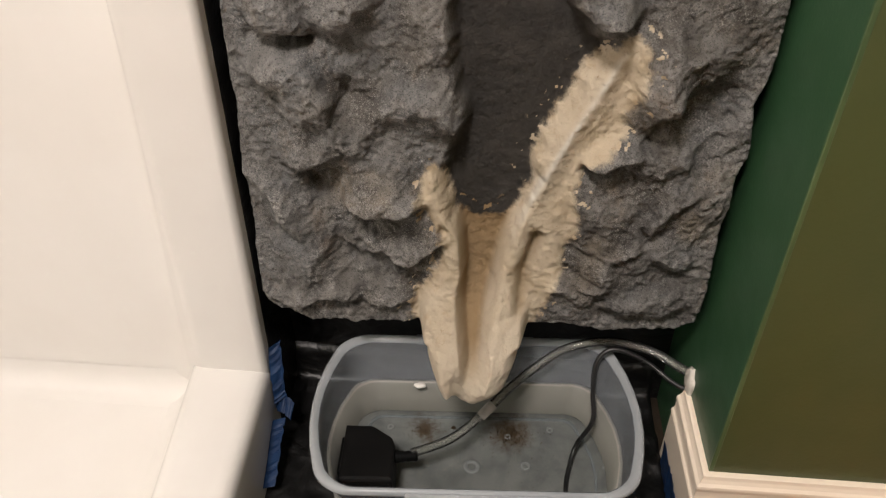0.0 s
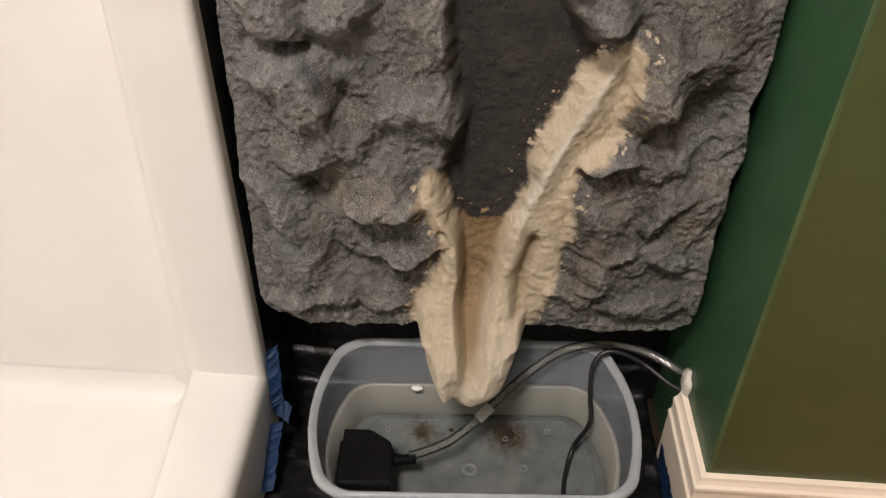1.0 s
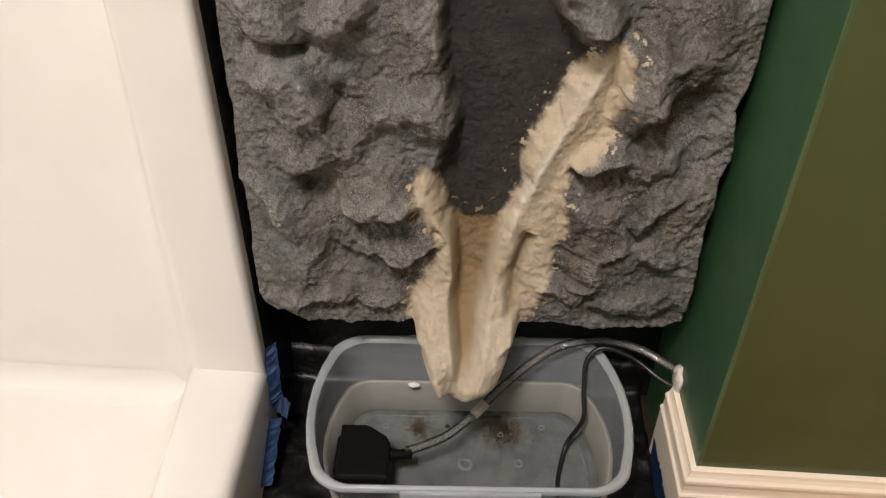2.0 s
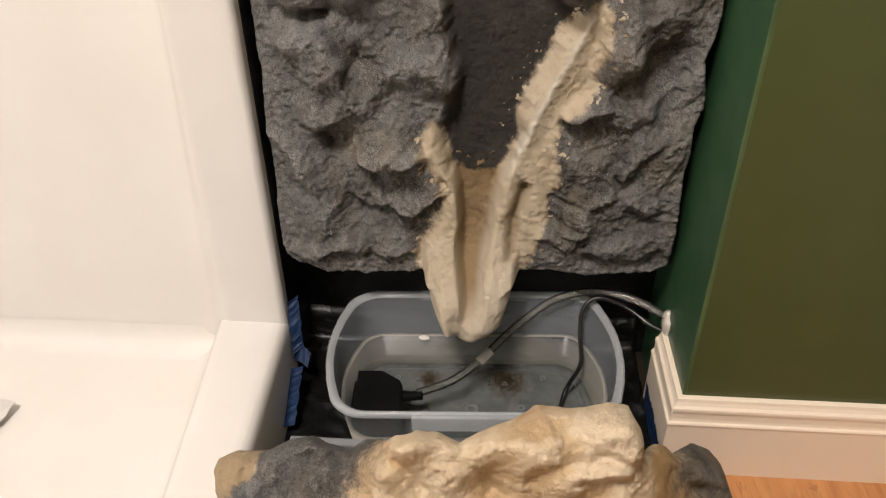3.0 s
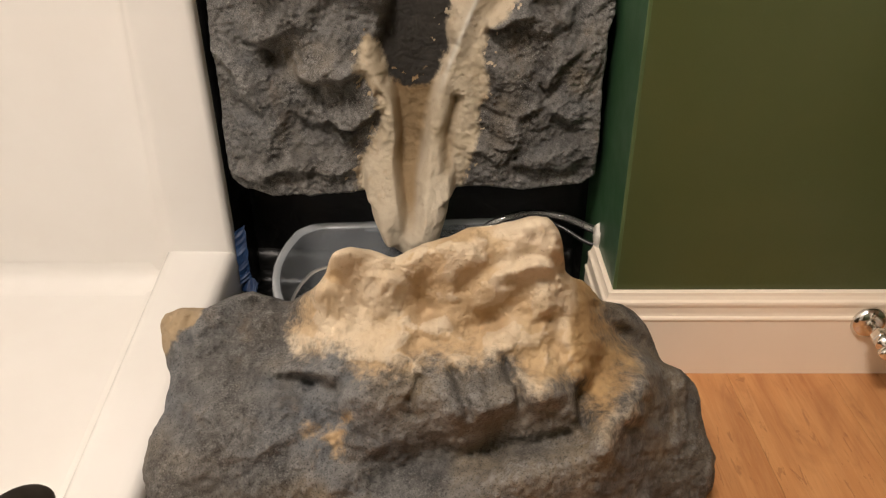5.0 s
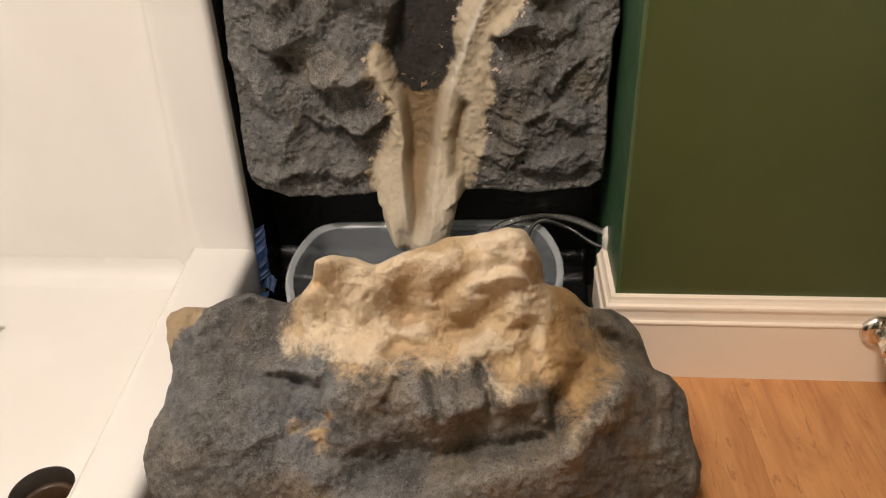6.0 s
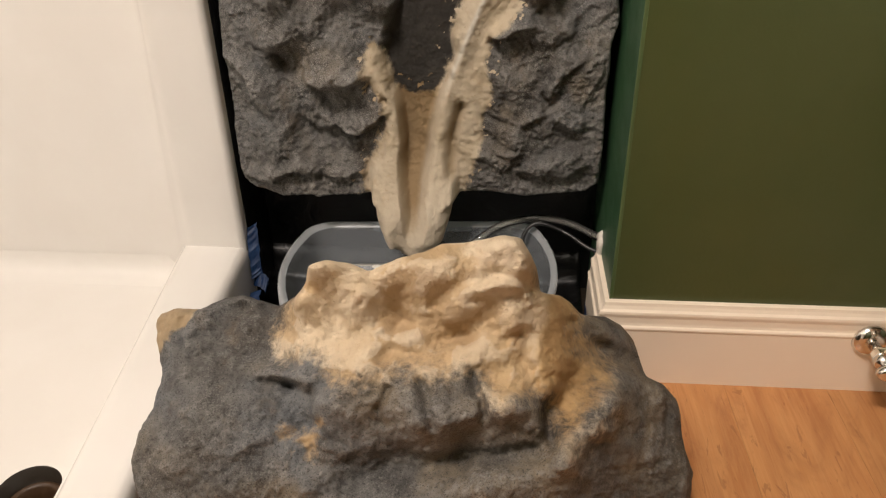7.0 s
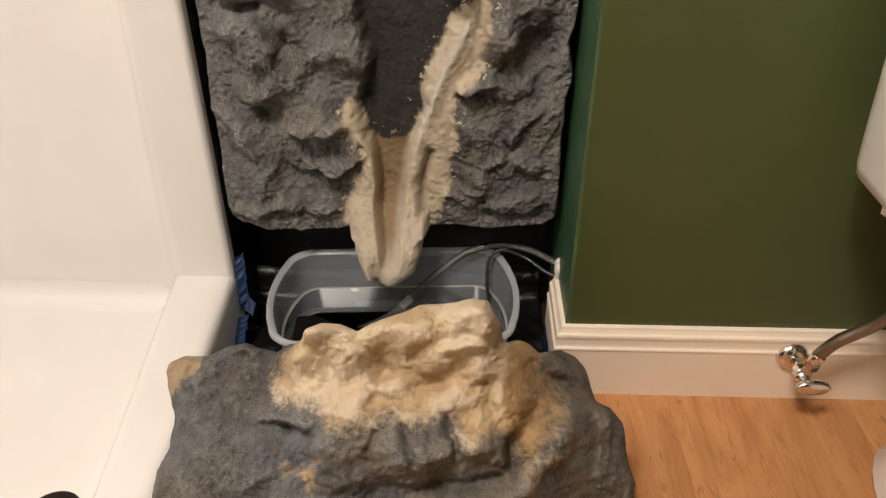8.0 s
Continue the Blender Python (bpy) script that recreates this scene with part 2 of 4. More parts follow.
GLOW.node_tree.nodes["Principled BSDF"].inputs["Emission Color"].default_value = (1.0, 0.82, 0.6, 1)
GLOW.node_tree.nodes["Principled BSDF"].inputs["Emission Strength"].default_value = 4.0


# ---- mesh helpers ----
def finish(name, bm, material, smooth=True):
    me = bpy.data.meshes.new(name)
    bmesh.ops.recalc_face_normals(bm, faces=bm.faces)
    bm.to_mesh(me)
    bm.free()
    me.materials.append(material)
    for p in me.polygons:
        p.use_smooth = smooth
    return new(name, me)


def part(name, bm, material, parent, label="", smooth=True):
    ob = finish(name, bm, material, smooth)
    ob.parent = parent
    return tagged(ob, label)


def thing(name, bm, material, label, category, smooth=True, kind="", group=""):
    return tagged(finish(name, bm, material, smooth), label, category, group, kind)


def base(name, place, label, category, kind="", group="", turn=0):
    ob = new(name)
    ob.matrix_world = pose(*place, 0, 0, turn)
    return tagged(ob, label, category, group, kind)


def box(x0, x1, y0, y1, z0, z1, bevel=0.0, segments=2, bm=None):
    bm = bm or bmesh.new()
    made = bmesh.ops.create_cube(bm, size=1, matrix=Matrix.Translation(((x0 + x1) / 2, (y0 + y1) / 2, (z0 + z1) / 2)) @ Matrix.Diagonal((x1 - x0, y1 - y0, z1 - z0, 1)))
    if bevel:
        edges = {e for v in made["verts"] for e in v.link_edges}
        bmesh.ops.bevel(bm, geom=list(edges), offset=bevel, segments=segments, affect="EDGES", profile=0.5)
    return bm


def loft(rings, closed=True, caps=True, bm=None):
    """Skin over rings of points, all of one length."""
    bm = bm or bmesh.new()
    rows = [[bm.verts.new(p) for p in ring] for ring in rings]
    n = len(rows[0])
    for a, b in zip(rows, rows[1:]):
        for i in range(n if closed else n - 1):
            bm.faces.new((a[i], a[(i + 1) % n], b[(i + 1) % n], b[i]))
    if caps:
        bm.faces.new(rows[0][::-1])
        bm.faces.new(rows[-1])
    return bm


def spline(points, steps=10):
    """A smooth line through the points."""
    pts = [Vector(p) for p in points]
    pts = [2 * pts[0] - pts[1], *pts, 2 * pts[-1] - pts[-2]]
    line = []
    for a, b, c, d in zip(pts, pts[1:], pts[2:], pts[3:]):
        for i in range(steps):
            t = i / steps
            line.append(0.5 * (2 * b + (c - a) * t + (2 * a - 5 * b + 4 * c - d) * t * t + (3 * b - a - 3 * c + d) * t ** 3))
    return [*line, pts[-2]]


def pipe(points, radius, sides=12, steps=10, bm=None):
    line = spline(points, steps)
    rings, up = [], Vector((0.1, 0.2, 1))
    for i, p in enumerate(line):
        way = (line[min(i + 1, len(line) - 1)] - line[max(i - 1, 0)]).normalized()
        side = way.cross(up).normalized()
        up = side.cross(way).normalized()
        r = radius(i / (len(line) - 1)) if callable(radius) else radius
        rings.append([p + r * (math.cos(a) * side + math.sin(a) * up) for a in (2 * math.pi * k / sides for k in range(sides))])
    return loft(rings, bm=bm)


def turned(profile, place=(0, 0, 0), axis=(0, 0, 1), sides=28, caps=True, bm=None):
    """A body of revolution: profile of (radius, height) along an axis."""
    turn = Vector(axis).to_track_quat("Z", "Y").to_matrix()
    rings = [[Vector(place) + turn @ Vector((r * math.cos(a), r * math.sin(a), h)) for a in (2 * math.pi * k / sides for k in range(sides))] for r, h in profile]
    return loft(rings, caps=caps, bm=bm)


def slab(outline, z0, z1, bm=None):
    return loft([[(x, y, z0) for x, y in outline], [(x, y, z1) for x, y in outline]], bm=bm)


# ---- rock sculpting: fields over a plane, in numpy ----
def lattice(ix, iy, seed):
    n = (ix.astype(np.int64) * 374761393 + iy.astype(np.int64) * 668265263 + seed * 982451653) & 0xFFFFFFFF
    n = ((n ^ (n >> 13)) * 1274126177) & 0xFFFFFFFF
    return ((n ^ (n >> 16)) & 0xFFFF) / 65535.0


def value_noise(x, y, seed):
    ix, iy = np.floor(x), np.floor(y)
    fx, fy = x - ix, y - iy
    fx, fy = fx ** 3 * (fx * (fx * 6 - 15) + 10), fy ** 3 * (fy * (fy * 6 - 15) + 10)
    a, b = lattice(ix, iy, seed), lattice(ix + 1, iy, seed)
    c, d = lattice(ix, iy + 1, seed), lattice(ix + 1, iy + 1, seed)
    return (a + (b - a) * fx) * (1 - fy) + (c + (d - c) * fx) * fy - 0.5


def rubble(x, y, size, seed, octaves=5, gain=0.5, ridged=False):
    """Layered noise of about -0.5 to 0.5, its largest lumps `size` metres wide."""
    total, amp, f = 0, 1.0, 1.0 / size
    for k in range(octaves):
        c, s = math.cos(0.6 * k + 0.3), math.sin(0.6 * k + 0.3)
        n = value_noise((c * x - s * y) * f, (s * x + c * y) * f, seed + k)
        total = total + amp * (0.5 - 2 * np.abs(n) if ridged else n)
        amp, f = amp * gain, f * 2.03
    return total


def smooth(v, lo, hi):
    t = np.clip((v - lo) / (hi - lo), 0, 1)
    return t * t * (3 - 2 * t)


def inside(outline, x, y):
    """Signed distance to a closed outline, positive inside."""
    best, odd = np.full(x.shape, 1e9), np.zeros(x.shape, bool)
    pts = list(outline)
    for (ax, ay), (bx, by) in zip(pts, pts[1:] + pts[:1]):
        dx, dy = bx - ax, by - ay
        t = np.clip(((x - ax) * dx + (y - ay) * dy) / (dx * dx + dy * dy + 1e-12), 0, 1)
        best = np.minimum(best, np.hypot(x - ax - t * dx, y - ay - t * dy))
        if ay != by:
            odd ^= ((ay > y) != (by > y)) & (x < ax + (y - ay) / (by - ay) * dx)
    return np.where(odd, best, -best)


def near(line, x, y):
    """Distance to an open line."""
    best = np.full(x.shape, 1e9)
    for (ax, ay), (bx, by) in zip(line, line[1:]):
        dx, dy = bx - ax, by - ay
        t = np.clip(((x - ax) * dx + (y - ay) * dy) / (dx * dx + dy * dy), 0, 1)
        best = np.minimum(best, np.hypot(x - ax - t * dx, y - ay - t * dy))
    return best


class Field:
    """The height of a rock over its plane, to which lumps and creases are added. The plane's points are jogged a little, so that no edge is drawn with a ruler."""

    def __init__(self, x, y, seed, jog):
        self.x = x + jog * rubble(x, y, 0.05, seed, 3)
        self.y = y + jog * rubble(x, y, 0.05, seed + 40, 3)
        self.h = np.zeros(x.shape)

    def lump(self, x, y, long, wide, angle, high, steep):
        """A boss that rises over `long` and breaks off, at its edge towards `angle`, `steep` times as far."""
        c, s = math.cos(radians(angle)), math.sin(radians(angle))
        u, v = (self.x - x) * c + (self.y - y) * s, (self.y - y) * c - (self.x - x) * s
        u, v = np.where(u > 0, u / (long * steep), u / long), v / wide
        self.h += high * np.exp(-((u * u + v * v) ** 1.25))

    def crease(self, x0, y0, x1, y1, wide, deep):
        self.h += deep * np.exp(-((near([(x0, y0), (x1, y1)], self.x, self.y) / wide) ** 2))


def blurred(h, n):
    k = np.pad(h, n, mode="edge")
    c = np.cumsum(np.cumsum(np.pad(k, ((1, 0), (1, 0))), 0), 1)
    w = 2 * n + 1
    return (c[w:, w:] - c[:-w, w:] - c[w:, :-w] + c[:-w, :-w]) / w ** 2


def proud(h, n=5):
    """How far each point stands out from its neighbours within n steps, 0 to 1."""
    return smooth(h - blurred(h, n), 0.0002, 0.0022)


def facets(x, y, size, seed):
    """Broken planes: every cell of an uneven net has a tilt and a level of its own. About -0.7 to 0.7."""
    u, v = x / size, y / size
    iu, iv = np.floor(u), np.floor(v)
    best, out = np.full(x.shape, 1e9), np.zeros(x.shape)
    for du in (-1, 0, 1):
        for dv in (-1, 0, 1):
            cu, cv = iu + du, iv + dv
            px, py = cu + 0.15 + 0.7 * lattice(cu, cv, seed), cv + 0.15 + 0.7 * lattice(cu, cv, seed + 1)
            d = (u - px) ** 2 + (v - py) ** 2
            tilt = (lattice(cu, cv, seed + 2) - 0.5) * (u - px) + (lattice(cu, cv, seed + 3) - 0.5) * (v - py)
            level = lattice(cu, cv, seed + 4) - 0.5 + 1.2 * tilt
            out = np.where(d < best, level, out)
            best = np.minimum(best, d)
    return blurred(out, 3)


def rock_mesh(sd, xyz, values):
    """The part of a grid that lies inside an outline (sd > 0), its border drawn onto the outline and its back closed.
    Returns vertices, faces, the back's loop, and the values kept for each vertex."""
    ny, nx = sd.shape
    ok = sd > -1e-9
    quads = ok[:-1, :-1] & ok[1:, :-1] & ok[:-1, 1:] & ok[1:, 1:]
    idx = np.arange(ny * nx).reshape(ny, nx)
    faces = np.stack([idx[:-1, :-1], idx[:-1, 1:], idx[1:, 1:], idx[1:, :-1]], -1)[quads]
    used = np.unique(faces)
    remap = np.full(ny * nx, -1)
    remap[used] = np.arange(len(used))
    return xyz.reshape(-1, 3)[used], remap[faces], {k: v.ravel()[used] for k, v in values.items()}


def rock_parts(owner, verts, faces, values, names):
    """Split a rock into its painted stone and its bare cream part, each a mesh under the owner."""
    cream = values["cream"][faces].mean(1) > 0.5
    made = []
    for name, pick, label in ((names[0], ~cream, names[1]), (names[2], cream, names[3])):
        some = faces[pick]
        used = np.unique(some)
        remap = np.full(len(verts), -1)
        remap[used] = np.arange(len(used))
        me = bpy.data.meshes.new(name)
        me.from_pydata(verts[used].tolist(), [], remap[some].tolist())
        for key, v in values.items():
            me.attributes.new(key, "FLOAT", "POINT").data.foreach_set("value", v[used].astype(np.float32))
        me.materials.append(STONE)
        me.polygons.foreach_set("use_smooth", [True] * len(me.polygons))
        ob = new(name, me)
        ob.parent = owner
        made.append(tagged(ob, label))
    return made


def snapped(sd, x, y, step):
    """Move the grid points just outside an outline onto it."""
    gy, gx = np.gradient(sd)
    gx, gy = gx / (np.gradient(x, axis=1) + 1e-12), gy / (np.gradient(y, axis=0) + 1e-12)
    n = np.hypot(gx, gy) + 1e-9
    edge = (sd < 0) & (sd > -1.3 * step)
    return np.where(edge, x - sd * gx / n, x), np.where(edge, y - sd * gy / n, y), np.where(edge, 0.0, sd)


# ---- the setting ----
H_BASE = 0.120
CEIL = 2.40
SHOWER_Y = 0.100


def wall_box(name, x0, x1, y0, y1, z0, z1, material, label, bevel=0.0):
    return thing(name, box(x0, x1, y0, y1, z0, z1, bevel), material, label, "wall", False, "structure")


wall_box("wall_front", 0.0, 1.55, 0.0, 0.30, -0.02, CEIL, OLIVE, "olive green painted wall above a white baseboard")
part("side_face", box(-0.003, 0.0, 0.0025, 0.30, -0.02, CEIL), GREEN, bpy.data.objects["wall_front"], "green painted return of the wall", False)
part("corner_edge", box(-0.0034, 0.0010, -0.0004, 0.0026, 0.1205, CEIL, 0.0005, 1), WORN_EDGE, bpy.data.objects["wall_front"], "pale worn paint edge of the corner", False)
wall_box("wall_recess", -0.62, -0.003, 0.215, 0.30, -0.02, CEIL, LINER, "black lined back wall of the fountain recess")
part("lining", box(-0.500, -0.4948, 0.121, 0.2148, -0.02, CEIL), LINER, bpy.data.objects["wall_recess"], "black lining beside the shower", False)
wall_box("wall_right", 1.55, 1.65, -2.2, 0.30, -0.02, CEIL, OLIVE, "olive green painted bathroom wall")
wall_box("wall_back", -1.75, 1.65, -2.3, -2.2, -0.02, CEIL, OLIVE, "olive green painted bathroom wall")
thing("ceiling", box(-1.85, 1.65, -2.3, 0.42, CEIL, CEIL + 0.1), CEILING, "white painted bathroom ceiling", "ceiling", False, "structure")


# baseboard: one moulded profile, mitred round the corner of the wall
def baseboard():
    profile = [(0.0135, 0.0), (0.0135, 0.0815), (0.0145, 0.0835), (0.0148, 0.0855), (0.0138, 0.0875), (0.0122, 0.0890), (0.0114, 0.0920), (0.0112, 0.1000), (0.0120, 0.1030), (0.0124, 0.1055), (0.0118, 0.1085), (0.0090, 0.1110), (0.0070, 0.1150), (0.0060, 0.1190), (0.0030, 0.1200), (0.0, 0.1200)]
    owner = base("baseboard", (0, 0, 0), "white moulded baseboard along the green wall", "baseboard", "structure")
    part("long_board", loft([[(-0.003 - d, -d, z) for d, z in profile], [(1.55, -d, z) for d, z in profile]]), TRIM, owner, "", False)
    part("return_board", loft([[(-0.003 - d, 0.112, z) for d, z in profile], [(-0.003 - d, -d, z) for d, z in profile]]), TRIM, owner, "short white return of the baseboard", False)
    return owner


baseboard()


# shower: pan with a raised curb, and moulded walls
def shower():
    owner = base("shower_stall", (0, 0, 0), "white moulded acrylic shower stall with a raised curb", "shower")
    # curb and pan as one moulding: its section, carried along from the wall towards the room
    def section(y):
        k = (SHOWER_Y - y) / 0.47
        o, i = -0.5035 + 0.0225 * k, -0.583 + 0.050 * min(k, 1.6)
        pan = 0.052
        pts = [(o + 0.012, -0.015), (o + 0.0115, 0.060), (o + 0.0100, 0.100), (o + 0.0085, 0.1075), (o + 0.0050, 0.1130), (o - 0.0010, 0.1155), (o - 0.010, 0.1162)]
        pts += [(i + 0.012, 0.1165), (i + 0.004, 0.1150), (i - 0.003, 0.110), (i - 0.011, pan + 0.032), (i - 0.0165, pan + 0.0175), (i - 0.0230, pan + 0.0082), (i - 0.030, pan + 0.0034), (i - 0.0360, pan + 0.0013), (i - 0.0420, pan + 0.0003)]
        return [(x, y, z) for x, z in pts]
    ys = [0.112, SHOWER_Y, 0.02, -0.06, -0.15, -0.25, -0.35, -0.5, -0.7, -0.95, -1.30]
    bm = loft([section(y) for y in ys], closed=False, caps=False)
    part("curb", bm, ACRYLIC, owner, "glossy white curb with rounded edges")
    # pan floor with a round drain hole
    bm = bmesh.new()
    hole_x, hole_y, r = DRAIN
    n = 48
    rings = [(r, 0.052), (r + 0.003, 0.0525), (r + 0.007, 0.0522)]
    loops = [[bm.verts.new((hole_x + q * math.cos(2 * math.pi * k / n), hole_y + q * math.sin(2 * math.pi * k / n), z)) for k in range(n)] for q, z in rings]
    def rim(a):
        c, s = math.cos(a), math.sin(a)
        x1, x0, y0, y1 = -0.540, -1.50, -1.30, 0.135
        t = min((x1 - hole_x) / c if c > 1e-6 else ((x0 - hole_x) / c if c < -1e-6 else 1e9), (y1 - hole_y) / s if s > 1e-6 else ((y0 - hole_y) / s if s < -1e-6 else 1e9))
        return (hole_x + t * c, hole_y + t * s, 0.0516)
    loops.append([bm.verts.new(rim(2 * math.pi * k / n)) for k in range(n)])
    for a, b in zip(loops, loops[1:]):
        for k in range(n):
            bm.faces.new((a[k], a[(k + 1) % n], b[(k + 1) % n], b[k]))
    part("pan_floor", bm, ACRYLIC, owner, "smooth white shower pan")
    # back wall: a flat jamb beside the recess, then a shallow hollow panel that meets the pan in a cove
    def plan(z):
        tilt = 0.07 * max(0.0, min(z, 0.9) - 0.08)
        lean = 0.012 * smooth(np.array(z), 0.1, 0.9)
        round_edge = [(-0.5040 + 0.0090 * math.sin(a), SHOWER_Y + 0.0090 - 0.0090 * math.cos(a)) for a in (math.pi / 2 * k / 6 for k in range(6, -1, -1))]
        pts = [(-0.4955, 0.122), *round_edge, (-0.513, SHOWER_Y), (-0.566 + float(lean), SHOWER_Y), (-0.572 + float(lean), SHOWER_Y + 0.0006), (-0.579 + float(lean), SHOWER_Y + 0.003), (-0.596 + float(lean), SHOWER_Y + 0.0135 + tilt), (-0.606 + float(lean), SHOWER_Y + 0.0185 + tilt), (-0.620 + float(lean), SHOWER_Y + 0.0212 + tilt), (-0.640 + float(lean), SHOWER_Y + 0.022 + tilt), (-0.68, SHOWER_Y + 0.022 + tilt), (-0.9, SHOWER_Y + 0.022 + tilt), (-1.40, SHOWER_Y + 0.022 + tilt)]
        return [(x, y, z) for x, y in pts]
    rows = []
    for z in (0.03, 0.1155, 0.13, 0.2, 0.35, 0.6, 0.9, 1.4, 2.05):
        rows.append(plan(z))
    rows.append([(x, y + 0.02, 2.06) for x, y, z in plan(2.05)])
    part("back_wall", loft(rows, closed=False, caps=False), ACRYLIC, owner, "glossy white moulded shower wall")
    cove = [[(x, SHOWER_Y + 0.023 - 0.034 * (1 - math.sin(a)), 0.0515 + 0.034 * (1 - math.cos(a))) for a in (math.pi / 2 * k / 6 for k in range(7))] for x in (-0.60, -0.64, -0.9, -1.45)]
    part("cove", loft(cove, closed=False, caps=False), ACRYLIC, owner)
    side = [[(-1.40 - 0.03 * math.sin(3 * z), y, z) for y in (0.13, -0.3, -0.8, -1.3)] for z in (0.04, 0.5, 1.2, 2.05)]
    part("side_wall", loft(side, closed=False, caps=False), ACRYLIC, owner)
    part("front_wall", box(-1.48, -0.46, -1.36, -1.30, 0.04, 2.05, 0.01), ACRYLIC, owner)
    return owner


DRAIN = (-0.616, -0.280, 0.0325)
shower()
wall_box("wall_left", -1.85, -1.75, -2.3, 0.32, -0.02, CEIL, PLASTER, "pale painted wall behind the shower")
wall_box("wall_shower", -1.85, -0.62, 0.215, 0.32, -0.02, CEIL, PLASTER, "pale painted wall behind the shower")


def drain():
    x, y, r = DRAIN
    owner = base("shower_drain", (x, y, 0.0), "open dark shower drain with brown scale", "drain")
    part("pipe", turned([(r + 0.001, 0.0515), (r - 0.001, 0.050), (r - 0.0015, 0.020), (r - 0.006, 0.016), (r - 0.008, -0.010)], (0, 0, 0), caps=False, sides=40), DRAIN_DARK, owner)
    part("ring", turned([(r - 0.002, 0.030), (r - 0.006, 0.034), (r - 0.010, 0.030), (r - 0.012, 0.012)], (0, 0, 0), caps=False, sides=40), DRAIN_RUST, owner, "brown stained ring")
    part("bottom", turned([(r - 0.004, -0.012), (0.002, -0.010)], (0, 0, 0), sides=32), DRAIN_DARK, owner)


drain()


# ---- the rock panel of the fountain ----
def rock_panel():
    owner = base("rock_panel", (-0.25, 0.19, 0.18), "grey painted artificial rock panel with a cream water channel", "rock panel")
    step = 0.00135
    xs = np.arange(-0.505, 0.0, step)
    zs = np.concatenate([np.arange(0.105, 0.64, step), np.arange(0.64, 1.30, 0.006)])
    x, z = np.meshgrid(xs, zs)
    jog = 0.006 * rubble(x, z, 0.06, 5, 4)
    outline = [(-0.486, 1.25), (-0.489, 0.55), (-0.4905, 0.48), (-0.489, 0.42), (-0.4915, 0.33), (-0.492, 0.245), (-0.492, 0.212), (-0.476, 0.194), (-0.436, 0.182), (-0.390, 0.184), (-0.343, 0.187), (-0.316, 0.190)]
    outline += [(-0.306, 0.190), (-0.299, 0.172), (-0.286, 0.152), (-0.272, 0.135), (-0.258, 0.126), (-0.244, 0.127), (-0.228, 0.140), (-0.214, 0.150), (-0.206, 0.172), (-0.202, 0.192)]
    outline += [(-0.152, 0.193), (-0.089, 0.191), (-0.027, 0.199), (-0.009, 0.215), (-0.010, 0.287), (-0.011, 0.391), (-0.007, 0.428), (-0.014, 0.475), (-0.006, 0.521), (-0.009, 0.65), (-0.008, 1.25)]
    sd = inside(outline, x, z) + jog * 0.7
    x, z, sd = snapped(sd, x, z, step)
    f = Field(x, z, 11, 0.024)
    lump, crease = f.lump, f.crease
    lump(-0.435, 0.541, 0.0396, 0.0232, -70, 0.02, 0.45)
    lump(-0.374, 0.543, 0.0462, 0.029, -60, 0.024, 0.4)
    lump(-0.419, 0.475, 0.0462, 0.0348, -40, 0.022, 0.6)
    lump(-0.367, 0.432, 0.0396, 0.0348, -50, 0.01, 0.5)
    lump(-0.309, 0.521, 0.0462, 0.0348, 0, 0.014, 0.45)
    lump(-0.294, 0.459, 0.0396, 0.029, -20, 0.016, 0.4)
    lump(-0.33, 0.463, 0.033, 0.029, -90, 0.006, 0.5)
    lump(-0.413, 0.394, 0.0396, 0.0261, -60, 0.012, 0.35)
    lump(-0.452, 0.339, 0.0462, 0.0174, -60, 0.014, 0.6)
    lump(-0.422, 0.334, 0.033, 0.0203, -20, 0.008, 0.6)
    lump(-0.338, 0.359, 0.0409, 0.0319, -75, 0.024, 0.28)
    lump(-0.365, 0.371, 0.0264, 0.0232, 180, 0.008, 0.5)
    lump(-0.315, 0.306, 0.0251, 0.0319, -80, 0.016, 0.35)
    lump(-0.364, 0.302, 0.0165, 0.0348, -100, 0.007, 0.5)
    lump(-0.418, 0.284, 0.0396, 0.0232, -90, 0.01, 0.5)
    lump(-0.457, 0.258, 0.033, 0.029, -120, 0.008, 0.6)
    lump(-0.423, 0.229, 0.0172, 0.0522, -90, 0.012, 0.5)
    lump(-0.343, 0.235, 0.0198, 0.029, -90, 0.008, 0.6)
    lump(-0.092, 0.492, 0.0561, 0.0302, -65, 0.03, 0.3)
    lump(-0.13, 0.415, 0.0264, 0.029, -60, 0.016, 0.3)
    lump(-0.099, 0.411, 0.0264, 0.0232, -60, 0.008, 0.5)
    lump(-0.155, 0.56, 0.033, 0.0261, -65, 0.03, 0.25)
    lump(-0.06, 0.545, 0.0528, 0.0348, -60, 0.01, 0.5)
    lump(-0.057, 0.425, 0.0297, 0.0232, -50, 0.008, 0.5)
    lump(-0.077, 0.369, 0.033, 0.0232, -50, 0.01, 0.4)
    lump(-0.035, 0.372, 0.0396, 0.0232, -60, 0.008, 0.5)
    lump(-0.128, 0.359, 0.0396, 0.0232, -30, 0.009, 0.5)
    lump(-0.111, 0.316, 0.0297, 0.0244, -60, 0.012, 0.4)
    lump(-0.055, 0.313, 0.033, 0.0244, -100, 0.009, 0.5)
    lump(-0.127, 0.275, 0.0264, 0.0232, -90, 0.01, 0.4)
    lump(-0.072, 0.248, 0.0198, 0.0464, -90, 0.012, 0.5)
    lump(-0.159, 0.249, 0.0198, 0.029, -80, 0.008, 0.5)
    lump(-0.12, 0.252, 0.0033, 0.0029, 0, -0.009, 1)
